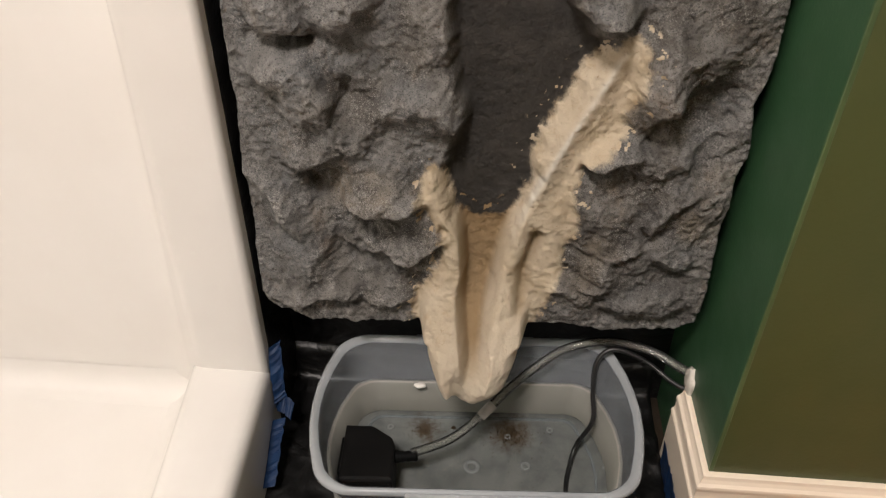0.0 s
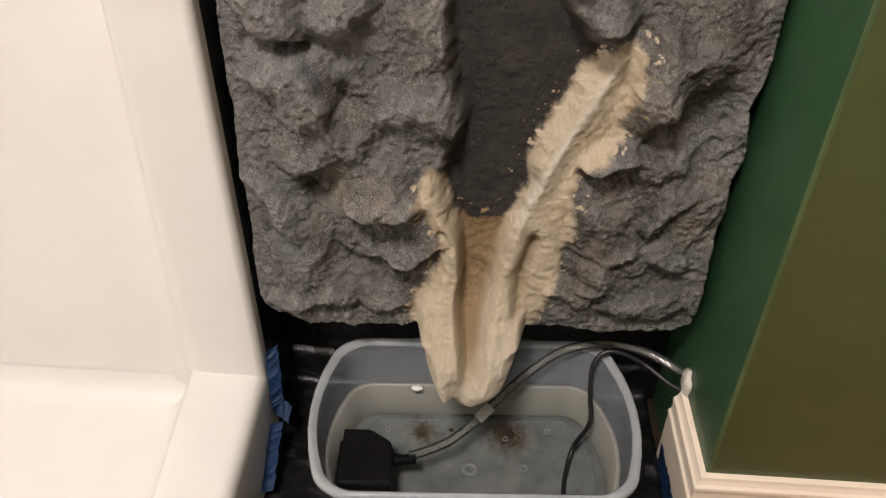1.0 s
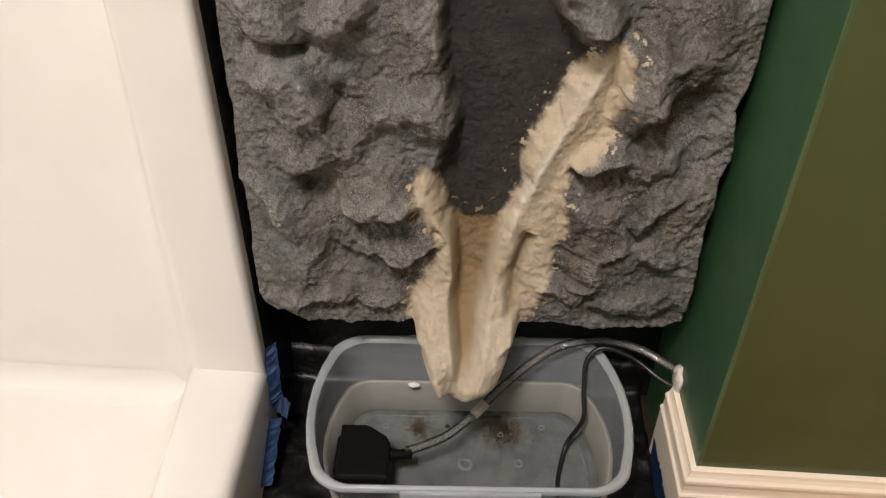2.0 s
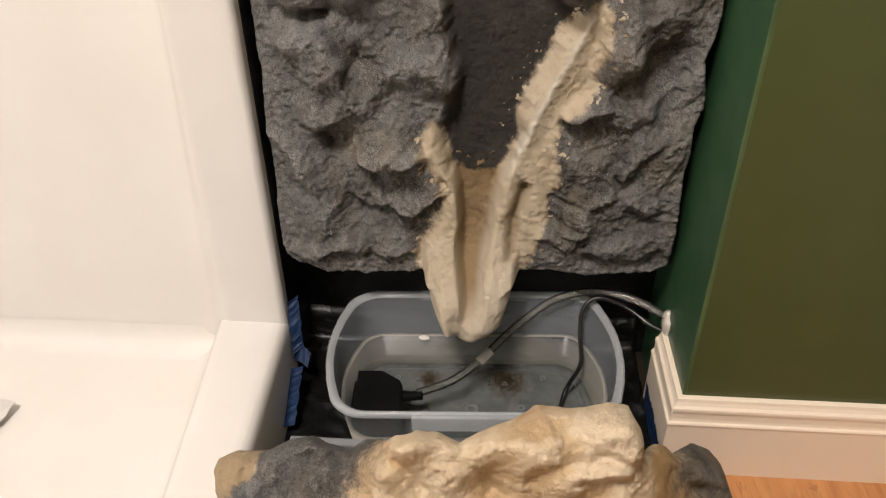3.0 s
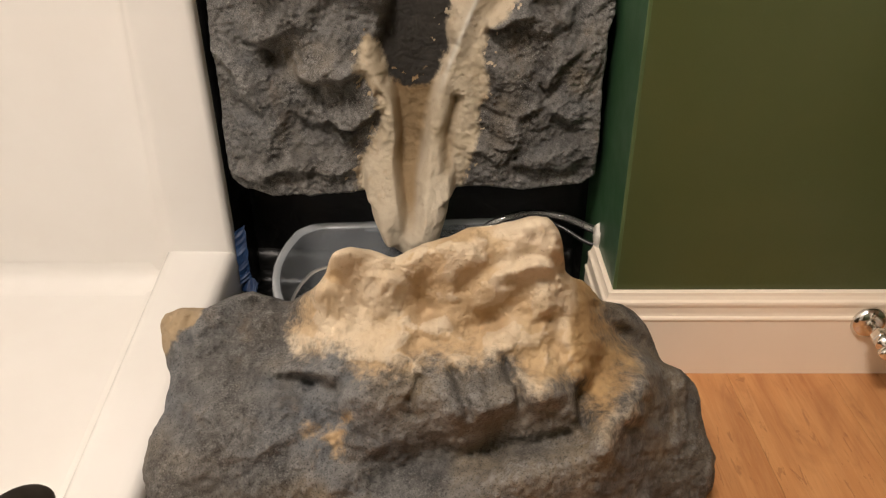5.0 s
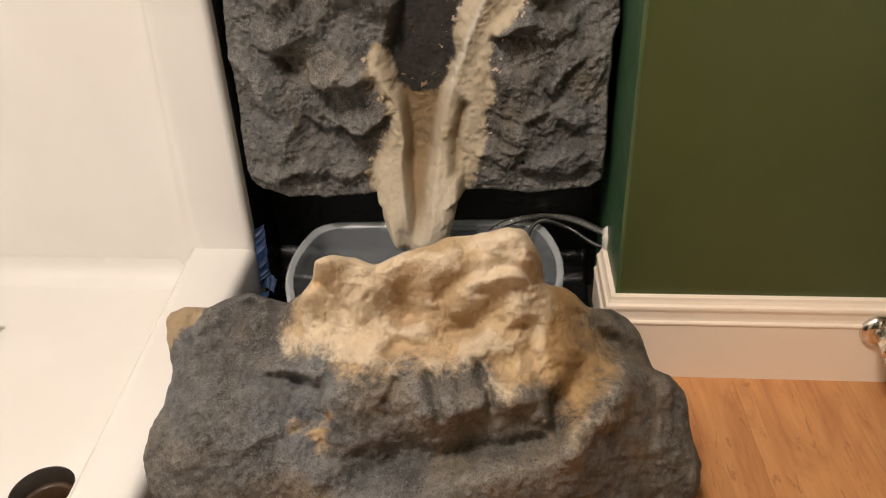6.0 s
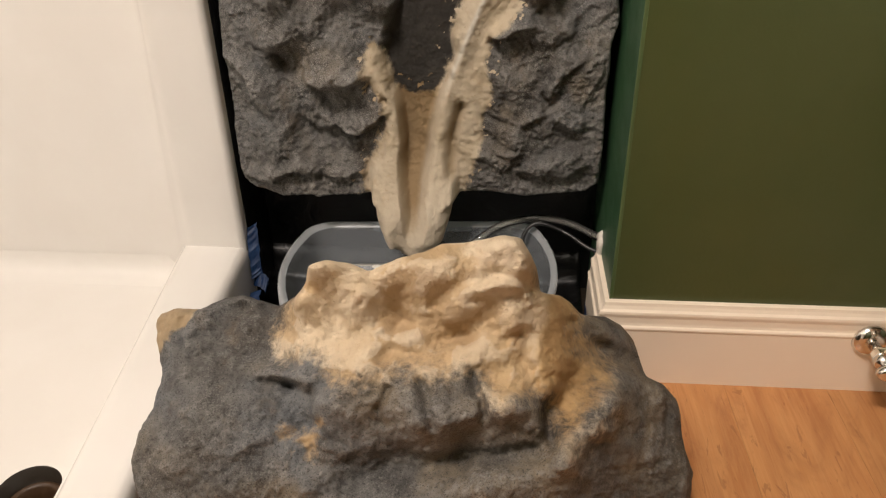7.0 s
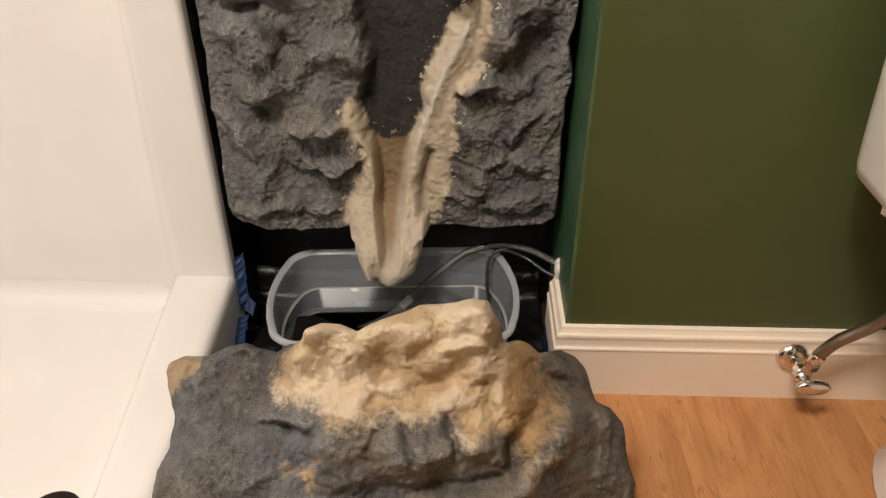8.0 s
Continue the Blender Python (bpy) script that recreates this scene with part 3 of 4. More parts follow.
    lump(-0.223, 0.383, 0.0033, 0.0029, 0, 0.005, 1)
    lump(-0.105, 0.386, 0.0026, 0.0023, 0, 0.004, 1)
    crease(-0.454, 0.528, -0.425, 0.515, 0.0091, -0.0087)
    crease(-0.425, 0.515, -0.384, 0.477, 0.0084, -0.0087)
    crease(-0.384, 0.477, -0.36, 0.466, 0.0106, -0.005)
    crease(-0.415, 0.56, -0.414, 0.521, 0.0106, -0.0062)
    crease(-0.442, 0.398, -0.41, 0.37, 0.0076, -0.0062)
    crease(-0.41, 0.37, -0.376, 0.379, 0.0106, -0.0087)
    crease(-0.388, 0.368, -0.36, 0.319, 0.0091, -0.0062)
    crease(-0.412, 0.347, -0.395, 0.284, 0.0167, -0.005)
    crease(-0.382, 0.299, -0.374, 0.231, 0.0182, -0.0074)
    crease(-0.371, 0.282, -0.301, 0.289, 0.0068, -0.0062)
    crease(-0.28, 0.506, -0.284, 0.424, 0.0076, -0.005)
    crease(-0.1, 0.445, -0.06, 0.466, 0.0084, -0.0074)
    crease(-0.047, 0.48, -0.038, 0.454, 0.0122, -0.0112)
    crease(-0.147, 0.392, -0.117, 0.397, 0.0076, -0.0062)
    crease(-0.148, 0.281, -0.127, 0.277, 0.0061, -0.0056)
    crease(-0.132, 0.555, -0.099, 0.519, 0.0122, -0.0062)
    crease(-0.09, 0.326, -0.065, 0.338, 0.0068, -0.0043)
    crease(-0.11, 0.385, -0.083, 0.347, 0.0068, -0.0037)
    crease(-0.131, 0.302, -0.166, 0.314, 0.0068, -0.0031)
    crease(-0.035, 0.437, -0.051, 0.401, 0.0106, -0.005)
    crease(-0.181, 0.234, -0.047, 0.271, 0.0061, -0.0025)
    folds = rubble(0.9 * f.x + 0.35 * f.y, 0.45 * f.y - 0.2 * f.x, 0.042, 203, 3, 0.45, True)
    rock = 0.056 + 1.22 * f.h + 0.006 * rubble(x, z, 0.075, 3, 3, 0.40) + 0.0070 * folds + 0.0026 * facets(f.x, f.y, 0.045, 101)
    rock += 0.15 * (rock - blurred(rock, 16))
    rock += 0.030 * smooth(z, 0.60, 0.72) * rubble(x, z, 0.13, 21, 5, 0.5)
    # the smooth bed where the water runs, sunk into the rock
    bed_line = [(-0.287, 1.25), (-0.283, 0.573), (-0.283, 0.505), (-0.273, 0.450), (-0.286, 0.401), (-0.292, 0.33), (-0.225, 0.30), (-0.170, 0.40), (-0.145, 0.505), (-0.140, 0.530), (-0.160, 0.537), (-0.186, 0.565), (-0.19, 0.65), (-0.17, 1.25)]
    bed = inside(bed_line, x, z) + 0.008 * rubble(x, z, 0.03, 31, 4)
    into = smooth(bed, -0.004, 0.010)
    flat = 0.037 + 0.004 * rubble(x, z, 0.045, 33, 4, 0.5)
    h = rock * (1 - into) + flat * into
    # the cream channel: two ridges that run together into a spout
    cream_line = [(-0.138, 0.531), (-0.126, 0.538), (-0.115, 0.525), (-0.118, 0.489), (-0.128, 0.462), (-0.125, 0.439), (-0.154, 0.408), (-0.162, 0.389), (-0.152, 0.343), (-0.165, 0.307), (-0.169, 0.270), (-0.178, 0.228), (-0.185, 0.190), (-0.19, 0.10), (-0.32, 0.10), (-0.316, 0.190), (-0.327, 0.210)]
    cream_line += [(-0.321, 0.232), (-0.313, 0.247), (-0.304, 0.262), (-0.297, 0.278), (-0.288, 0.304), (-0.290, 0.332), (-0.304, 0.347), (-0.315, 0.367), (-0.309, 0.387), (-0.298, 0.402), (-0.287, 0.388), (-0.281, 0.370), (-0.276, 0.346), (-0.251, 0.330), (-0.229, 0.338), (-0.213, 0.360), (-0.205, 0.399), (-0.203, 0.429), (-0.181, 0.465), (-0.165, 0.503)]
    c = inside(cream_line, x, z) + 0.007 * rubble(x, z, 0.022, 51, 5, 0.6)
    on = smooth(c, -0.006, 0.016)
    bank = 0.052 + 0.0022 * rubble(x, z, 0.03, 57, 3)
    gx, gz = x + 0.05 * (f.x - x), z + 0.05 * (f.y - z)
    left = near([(-0.304, 0.396), (-0.299, 0.365), (-0.289, 0.335), (-0.288, 0.300), (-0.290, 0.250), (-0.290, 0.205), (-0.280, 0.160)], gx, gz)
    right = near([(-0.135, 0.518), (-0.165, 0.455), (-0.192, 0.390), (-0.215, 0.330), (-0.230, 0.270), (-0.227, 0.215), (-0.236, 0.165)], gx, gz)
    far = near([(-0.155, 0.400), (-0.172, 0.330), (-0.182, 0.270), (-0.190, 0.225)], gx, gz)
    gully = near([(-0.262, 0.330), (-0.262, 0.280), (-0.262, 0.220), (-0.257, 0.175)], gx, gz)
    groove = near([(-0.193, 0.320), (-0.204, 0.280), (-0.205, 0.235)], gx, gz)
    low = smooth(z, 0.405, 0.345) * smooth(z, 0.155, 0.200)
    u = gx + 0.006 * rubble(x, z, 0.05, 53, 3) - np.interp(z, [0.13, 0.175, 0.22, 0.28, 0.33, 0.36], [-0.256, -0.258, -0.262, -0.264, -0.267, -0.272])
    wide = np.interp(z, [0.17, 0.22, 0.32, 0.40], [0.002, 0.008, 0.034, 0.060])
    trough = 0.040 * smooth(-u, 0.000, 0.009) - 0.020 * smooth(-u, 0.022, 0.050) + 0.030 * smooth(u - wide, 0.0, 0.022) - 0.008 * smooth(u, 0.045, 0.075) - 0.016
    ridges = 0.020 * np.exp(-(left / 0.010) ** 2) * smooth(z, 0.43, 0.38) + 0.009 * np.exp(-(right / 0.016) ** 2) + 0.006 * np.exp(-(far / 0.014) ** 2)
    bank = bank + low * trough + (1 - low) * ridges - 0.014 * np.exp(-(groove / 0.0065) ** 2) + 0.0022 * np.exp(-(right / 0.005) ** 2)
    out = smooth(z, 0.275, 0.140) * smooth(np.abs(gx + 0.2545), 0.061, 0.049)
    bank = bank + 0.072 * out
    bank = bank + 0.0012 * rubble(x, z, 0.014, 59, 4, 0.6)
    h = h * (1 - on) + bank * on
    # rounded edges, back to the wall; the spout stays a thin tongue
    tongue = smooth(z, 0.215, 0.185) * smooth(np.abs(x + 0.255), 0.075, 0.055)
    r = (0.0065 + 0.0055 * smooth(z, 0.25, 0.21)) * (1 - tongue) + 0.020 * tongue
    rim = np.sqrt(np.clip(1 - (1 - np.clip(sd / r, 0, 1)) ** 2, 0, 1))
    foot = tongue * np.maximum(h - 0.034, 0.0)
    h = foot + (h - foot) * rim
    h += (0.0016 * rubble(x, z, 0.012, 71, 3, 0.6) + 0.0026 * rubble(x, z, 0.0046, 77, 2, 0.7) * (1 - 0.55 * on)) * (1 - 0.55 * into * (1 - on)) * (rim > 0.2)
    # Raised parts are painted paler here to strengthen the shading of the lumps.
    keep = {"warm": 0 * x + 0.18, "specks": 0 * x + 0.75, "wash": 0.20 + 0.5 * smooth(rubble(x, z, 0.12, 143, 3), 0.05, 0.4), "relief_light": np.clip(0.20 * proud(h) + 0.45 * smooth(h - blurred(h, 22), 0.001, 0.009), 0, 1) * (rim > 0.8) * (1 - into), "cream": np.clip(0.5 + c / 0.016, 0, 1), "bed": np.clip(into, 0, 1), "chalk": np.clip((0.95 + 0.9 * rubble(x, z, 0.03, 97, 3)) * np.exp(-(right / 0.0030) ** 2) * smooth(z, 0.30, 0.37), 0, 1) + 0.30 * out, "tan": np.clip(0.55 * smooth(c, 0.012, -0.002) * smooth(rubble(x, z, 0.02, 91, 3), -0.1, 0.25) + 0.95 * low * smooth(-u, 0.010, 0.0) * smooth(u - wide, 0.012, 0.0) + 0.6 * np.exp(-(groove / 0.006) ** 2), 0, 1)}
    # crumbs of bare concrete on the bed
    crumbs = rubble(x, z, 0.007, 95, 3, 0.6)
    keep["cream"] = np.maximum(keep["cream"], smooth(crumbs, 0.40, 0.50) * smooth(c, -0.024, -0.006))
    verts, faces, values = rock_mesh(sd, np.stack([x + 0.25, 0.175 - h - 0.19, z - 0.18], -1), keep)
    rock_parts(owner, verts, faces, values, ("rock_face", "rough grey painted stone with a smooth dark water bed", "water_channel", "bare cream concrete channel ending in a spout"))
    part("backing_board", box(-0.222, 0.226, -0.018, -0.004, 0.03, 1.06), LINER, owner, "dark backing board", False)
    return owner


rock_panel()


# ---- the loose rock that covers the pump bin ----
def boulder():
    owner = base("boulder", (-0.22, -0.26, 0.0), "grey artificial boulder with a bare cream crest standing on the floor", "boulder")
    step = 0.00135
    x, s = np.meshgrid(np.arange(-0.275, 0.285, step), np.arange(-0.285, 0.135, step))
    outline = [(-0.240, 0.004), (-0.244, 0.022), (-0.241, 0.034), (-0.224, 0.042), (-0.198, 0.043), (-0.178, 0.054), (-0.158, 0.057), (-0.124, 0.048), (-0.112, 0.056), (-0.102, 0.058), (-0.086, 0.066), (-0.076, 0.076), (-0.060, 0.084), (-0.042, 0.083), (-0.026, 0.077), (-0.001, 0.091), (0.031, 0.104), (0.068, 0.106), (0.084, 0.111), (0.102, 0.110), (0.115, 0.086), (0.119, 0.066)]
    outline += [(0.136, 0.066), (0.147, 0.062), (0.154, 0.054), (0.172, 0.057), (0.187, 0.050), (0.198, 0.034), (0.203, 0.014), (0.207, 0.000), (0.222, -0.006), (0.234, -0.022), (0.238, -0.045), (0.243, -0.068), (0.249, -0.092), (0.244, -0.124), (0.218, -0.165), (0.197, -0.215), (0.187, -0.275), (-0.182, -0.275), (-0.196, -0.200), (-0.221, -0.139), (-0.233, -0.104), (-0.232, -0.074), (-0.224, -0.053), (-0.226, -0.021)]
    sd = inside(outline, x, s) + 0.003 * rubble(x, s, 0.04, 3, 4)
    x, s, sd = snapped(sd, x, s, step)
    f = Field(x, s, 17, 0.010)
    lump, crease = f.lump, f.crease
    lump(-0.063, 0.069, 0.0168, 0.019, 90, 0.014, 0.7)
    lump(-0.081, 0.036, 0.0252, 0.0168, 180, 0.008, 0.6)
    lump(-0.037, 0.032, 0.0224, 0.0146, -45, 0.01, 0.5)
    lump(-0.011, 0.004, 0.019, 0.0224, -80, 0.01, 0.5)
    lump(0.03, 0.068, 0.0252, 0.0224, 90, 0.012, 0.7)
    lump(0.055, 0.035, 0.019, 0.019, -70, 0.012, 0.4)
    lump(0.085, 0.091, 0.0179, 0.0246, 80, 0.016, 0.6)
    lump(0.083, 0.055, 0.019, 0.028, -75, 0.012, 0.4)
    lump(0.096, 0.022, 0.0168, 0.0168, -60, 0.01, 0.4)
    lump(0.07, -0.003, 0.019, 0.0224, -80, 0.012, 0.45)
    lump(-0.03, -0.015, 0.0157, 0.0246, -90, 0.01, 0.5)
    lump(0.018, 0, 0.0134, 0.0202, -90, 0.006, 0.5)
    lump(0.126, 0.037, 0.0336, 0.019, 30, 0.008, 0.5)
    lump(0.131, -0.001, 0.0336, 0.0246, 0, 0.01, 0.6)
    lump(-0.142, 0.04, 0.0224, 0.0252, -90, 0.012, 0.5)
    lump(-0.191, 0.019, 0.0224, 0.0224, 180, 0.008, 0.5)
    lump(-0.141, 0.009, 0.0034, 0.0034, 0, 0.005, 1)
    lump(0.02, -0.049, 0.0168, 0.0179, -85, 0.006, 0.5)
    lump(0.05, -0.049, 0.0168, 0.019, -85, 0.006, 0.5)
    lump(0.102, -0.043, 0.0168, 0.0258, -80, 0.007, 0.45)
    lump(0.173, 0.026, 0.028, 0.0246, 60, 0.012, 0.6)
    lump(0.191, -0.027, 0.0336, 0.0246, 40, 0.012, 0.5)
    lump(0.205, -0.076, 0.0392, 0.028, -20, 0.01, 0.6)
    lump(-0.139, -0.066, 0.0448, 0.0392, -120, 0.008, 0.6)
    lump(-0.183, -0.082, 0.0336, 0.0246, 180, 0.01, 0.6)
    # crest: grooves between its bosses
    crease(-0.072, 0.046, -0.056, 0.027, 0.006, -0.007)
    crease(-0.002, 0.036, 0.000, 0.022, 0.012, -0.009)
    crease(0.000, 0.022, -0.008, 0.000, 0.010, -0.008)
    crease(0.030, 0.044, 0.076, 0.062, 0.007, -0.006)
    crease(0.076, 0.062, 0.106, 0.060, 0.007, -0.007)
    crease(0.028, 0.006, 0.058, 0.016, 0.008, -0.009)
    crease(0.110, 0.060, 0.106, -0.004, 0.009, -0.005)
    crease(0.106, -0.004, 0.113, -0.036, 0.008, -0.005)
    # torn notch with a raised lip, and the hollow by the shoulder
    crease(-0.124, -0.022, -0.070, -0.027, 0.007, 0.006)
    crease(-0.124, -0.032, -0.098, -0.035, 0.008, -0.006)
    crease(-0.098, -0.036, -0.068, -0.042, 0.008, -0.007)
    crease(-0.154, 0.034, -0.126, 0.037, 0.009, -0.010)
    # cracks between the blocks under the crest
    crease(-0.004, -0.038, -0.010, -0.062, 0.004, -0.006)
    crease(0.022, -0.029, 0.028, -0.055, 0.004, -0.007)
    crease(0.066, -0.021, 0.069, -0.048, 0.005, -0.009)
    crease(0.123, -0.040, 0.128, -0.070, 0.005, -0.012)
    # valley and ridge down the flank, and the fold behind it
    crease(0.150, -0.020, 0.138, -0.045, 0.012, -0.008)
    crease(0.138, -0.045, 0.122, -0.078, 0.010, -0.007)
    crease(0.183, -0.014, 0.170, -0.037, 0.010, 0.008)
    crease(0.170, -0.037, 0.157, -0.060, 0.010, 0.010)
    crease(0.157, -0.060, 0.134, -0.083, 0.011, 0.010)
    crease(0.134, -0.083, 0.070, -0.110, 0.013, 0.009)
    crease(0.070, -0.110, 0.000, -0.135, 0.014, 0.007)
    crease(0.150, 0.030, 0.166, 0.010, 0.008, -0.009)
    crease(0.166, 0.010, 0.190, -0.011, 0.008, -0.011)
    crease(-0.030, -0.108, 0.050, -0.086, 0.014, -0.010)
    crease(0.050, -0.086, 0.112, -0.080, 0.010, -0.008)
    bend = 0.035
    lean = np.sqrt((s + 0.112) ** 2 + bend ** 2) - bend
    h = 0.040 - np.where(s > -0.112, 0.46, 0.80) * lean
    # the cream crest stands up from the body
    crest = inside([(-0.095, 0.035), (-0.075, 0.10), (0.0, 0.11), (0.075, 0.13), (0.112, 0.12), (0.125, 0.06), (0.120, 0.0), (0.10, -0.05), (0.03, -0.065), (-0.05, -0.055), (-0.085, -0.02)], f.x, f.y)
    h += 0.042 * smooth(crest, -0.036, 0.022) + 0.030 * smooth(crest, -0.010, 0.020) * smooth(s, 0.0, 0.075)
    h += 1.15 * f.h
    # blocks that jut out under the crest and break off below; the flank turns away behind the ridge
    ledge = inside([(-0.085, -0.085), (-0.050, -0.097), (-0.007, -0.083), (0.032, -0.065), (0.068, -0.057), (0.120, -0.064), (0.124, -0.040), (0.100, -0.026), (0.060, -0.006), (-0.030, -0.016), (-0.070, -0.050)], f.x, f.y)
    flank = inside([(0.186, -0.014), (0.172, -0.040), (0.158, -0.064), (0.134, -0.088), (0.080, -0.115), (0.060, -0.300), (0.300, -0.300), (0.300, -0.014)], f.x, f.y)
    h += 0.0115 * smooth(ledge, -0.005, 0.013) - 0.020 * smooth(flank, 0.0, 0.050)
    h -= 0.008 * smooth(x, 0.135, 0.175) * smooth(s, -0.03, 0.02)
    h += 0.010 * rubble(x, s, 0.085, 7, 4, 0.45) + 0.0012 * rubble(x, s, 0.04, 19, 3, 0.5, True) + 0.006 * facets(f.x, f.y, 0.070, 131) * smooth(-crest, 0.0, 0.02) + 0.005 * rubble(f.x, f.y, 0.034, 161, 3, 0.5) * smooth(crest, -0.01, 0.015)
    h += 0.006 * rubble(4.5 * x, s, 0.06, 151, 4) * smooth(x, 0.12, 0.18) * smooth(s, 0.0, -0.04)
    h += 0.16 * (h - blurred(h, 14)) * smooth(sd, 0.004, 0.02)
    r = 0.026
    rim = np.sqrt(np.clip(1 - (1 - np.clip(sd / r, 0, 1)) ** 2, 0, 1))
    drop = np.where(sd > 1e-7, 0.045 * (1 - rim), 0.40)
    h += 0.0030 * rubble(f.x, f.y, 0.020, 70, 2, 0.5, True) + 0.0020 * rubble(x, s, 0.012, 71, 3, 0.6) + 0.0024 * rubble(x, s, 0.0050, 77, 2, 0.7)
    cream_line = [(-0.102, 0.031), (-0.090, 0.061), (-0.085, 0.12), (0.0, 0.13), (0.082, 0.14), (0.118, 0.13), (0.126, 0.070), (0.149, 0.066), (0.152, 0.035), (0.150, 0.005), (0.166, -0.009), (0.155, -0.037), (0.141, -0.066), (0.131, -0.056), (0.118, -0.033), (0.085, -0.035), (0.066, -0.017), (0.018, -0.018), (-0.015, -0.029), (-0.039, -0.032), (-0.059, -0.021), (-0.080, -0.007), (-0.106, -0.010), (-0.115, 0.007)]
    c = inside(cream_line, x, s) + 0.012 * rubble(x, s, 0.03, 51, 5, 0.6)
    spot = inside([(-0.245, 0.020), (-0.245, 0.045), (-0.195, 0.045), (-0.201, 0.022), (-0.213, -0.002), (-0.229, -0.008), (-0.245, 0.0)], x, s) + 0.012 * rubble(x, s, 0.02, 61, 4)
    smear = inside([(-0.097, -0.077), (-0.084, -0.066), (-0.057, -0.060), (-0.054, -0.078), (-0.071, -0.091), (-0.088, -0.088)], x, s) + 0.012 * rubble(x, s, 0.018, 67, 4)
    tan = inside([(0.124, 0.056), (0.150, 0.062), (0.158, 0.010), (0.170, -0.009), (0.152, -0.050), (0.133, -0.070), (0.113, -0.029), (0.114, 0.009)], x, s) + 0.010 * rubble(x, s, 0.03, 63, 4)
    bare = np.maximum(np.clip(0.5 + c / 0.055, 0, 1), np.clip(0.5 + spot / 0.014, 0, 1))
    bare = np.maximum(bare, 0.80 * np.clip(0.5 + smear / 0.020, 0, 1))
    # Raised points are painted lighter in place of relief shading; hollows keep more tan.
    keep = {"specks": 0 * x + 0.40, "warm": np.clip(1 - 0.8 * (spot > -0.004), 0, 1) + 0 * x, "wash": np.clip(smooth(x + 0.35 * rubble(x, s, 0.12, 141, 3), -0.06, 0.22) * 0.8 + 0.85 * smooth(s + 0.3 * rubble(x, s, 0.10, 149, 3), -0.05, -0.15) + 0.85 * np.exp(-(c / 0.028) ** 2) * smooth(rubble(x, s, 0.06, 147, 3), -0.25, 0.15), 0, 1), "relief_light": np.clip(0.18 * proud(h) + 0.35 * smooth(h - blurred(h, 22), 0.001, 0.010), 0, 1) * (rim > 0.8), "cream": bare, "bed": 0 * x, "chalk": 0.12 * smooth(rubble(x, s, 0.05, 81, 3), 0.1, 0.4), "tan": np.clip(smooth(tan, -0.006, 0.008) + 0.15 * (spot > -0.004) + 0.6 * (smear > -0.01) + 0.6 * smooth(rubble(x, s, 0.055, 83, 4) - 0.4 * (proud(h, 9) - 0.3), 0.0, 0.32), 0, 1)}
    y, z = 0.638 * s - 0.77 * h + 0.5 * drop, 0.24 + 0.77 * s + 0.638 * h - 0.866 * drop
    # the crest leans out over the room
    over = 0.038 * smooth(crest, -0.020, 0.020) * smooth(s, 0.010, 0.085)
    y, z = y - 0.84 * over, z + 0.53 * over
    y = np.minimum(y, np.where(sd > 1e-7, 0.088, np.maximum(0.092, y * 0)))
    y = np.where(z < 0, y - z * 0.25 * (sd > 1e-7), y)
    back = smooth(x, 0.125, 0.205)
    x, y, z = x + 0.030 * back, y + 0.080 * back, z - 0.075 * back
    z = np.maximum(z, 0.0)
    verts, faces, values = rock_mesh(sd, np.stack([x, y, z], -1), keep)
    rock_parts(owner, verts, faces, values, ("stone_body", "rough grey painted stone with rust stains", "crest", "bare cream and tan concrete crest"))
    part("back_board", box(-0.195, 0.165, 0.093, 0.102, 0.0, 0.200, 0.002), BOARD, owner, "flat grey foam back board", False)
    for px, wide in ((-0.090, 0.018), (0.040, 0.022)):
        part("foam_patch", box(px - wide / 2, px + wide / 2, 0.091, 0.1035, 0.190, 0.2015, 0.001), FOAM, owner, "bare pink foam", False)
    return owner


boulder()


# ---- bin with water, pump, tube and cable ----
BIN_AT, BIN_TURN = (-0.2465, 0.060, 0.003), 3.2


def bin_outline(half_x, half_y, bow, corner, n=10):
    """Straight long sides, ends that bow outwards, rounded corners."""
    pts = []
    for sx, sy in ((1, 1), (-1, 1), (-1, -1), (1, -1)):
        quad = []
        for k in range(n + 1):
            a = math.pi / 2 * k / n
            quad.append((sx * (half_x - corner + corner * math.cos(a)), sy * (half_y - corner + corner * math.sin(a))))
        pts += quad if sx * sy > 0 else quad[::-1]
    full = []
    for (x, y), (x2, y2) in zip(pts, pts[1:] + pts[:1]):
        m = 6 if abs(y - y2) > 0.02 else 1
        for k in range(m):
            full.append((x + (x2 - x) * k / m, y + (y2 - y) * k / m))
    return [(x + math.copysign(bow * (1 - (y / half_y) ** 2) * smooth(np.array(abs(x)), half_x * 0.6, half_x), x), y) for x, y in full]


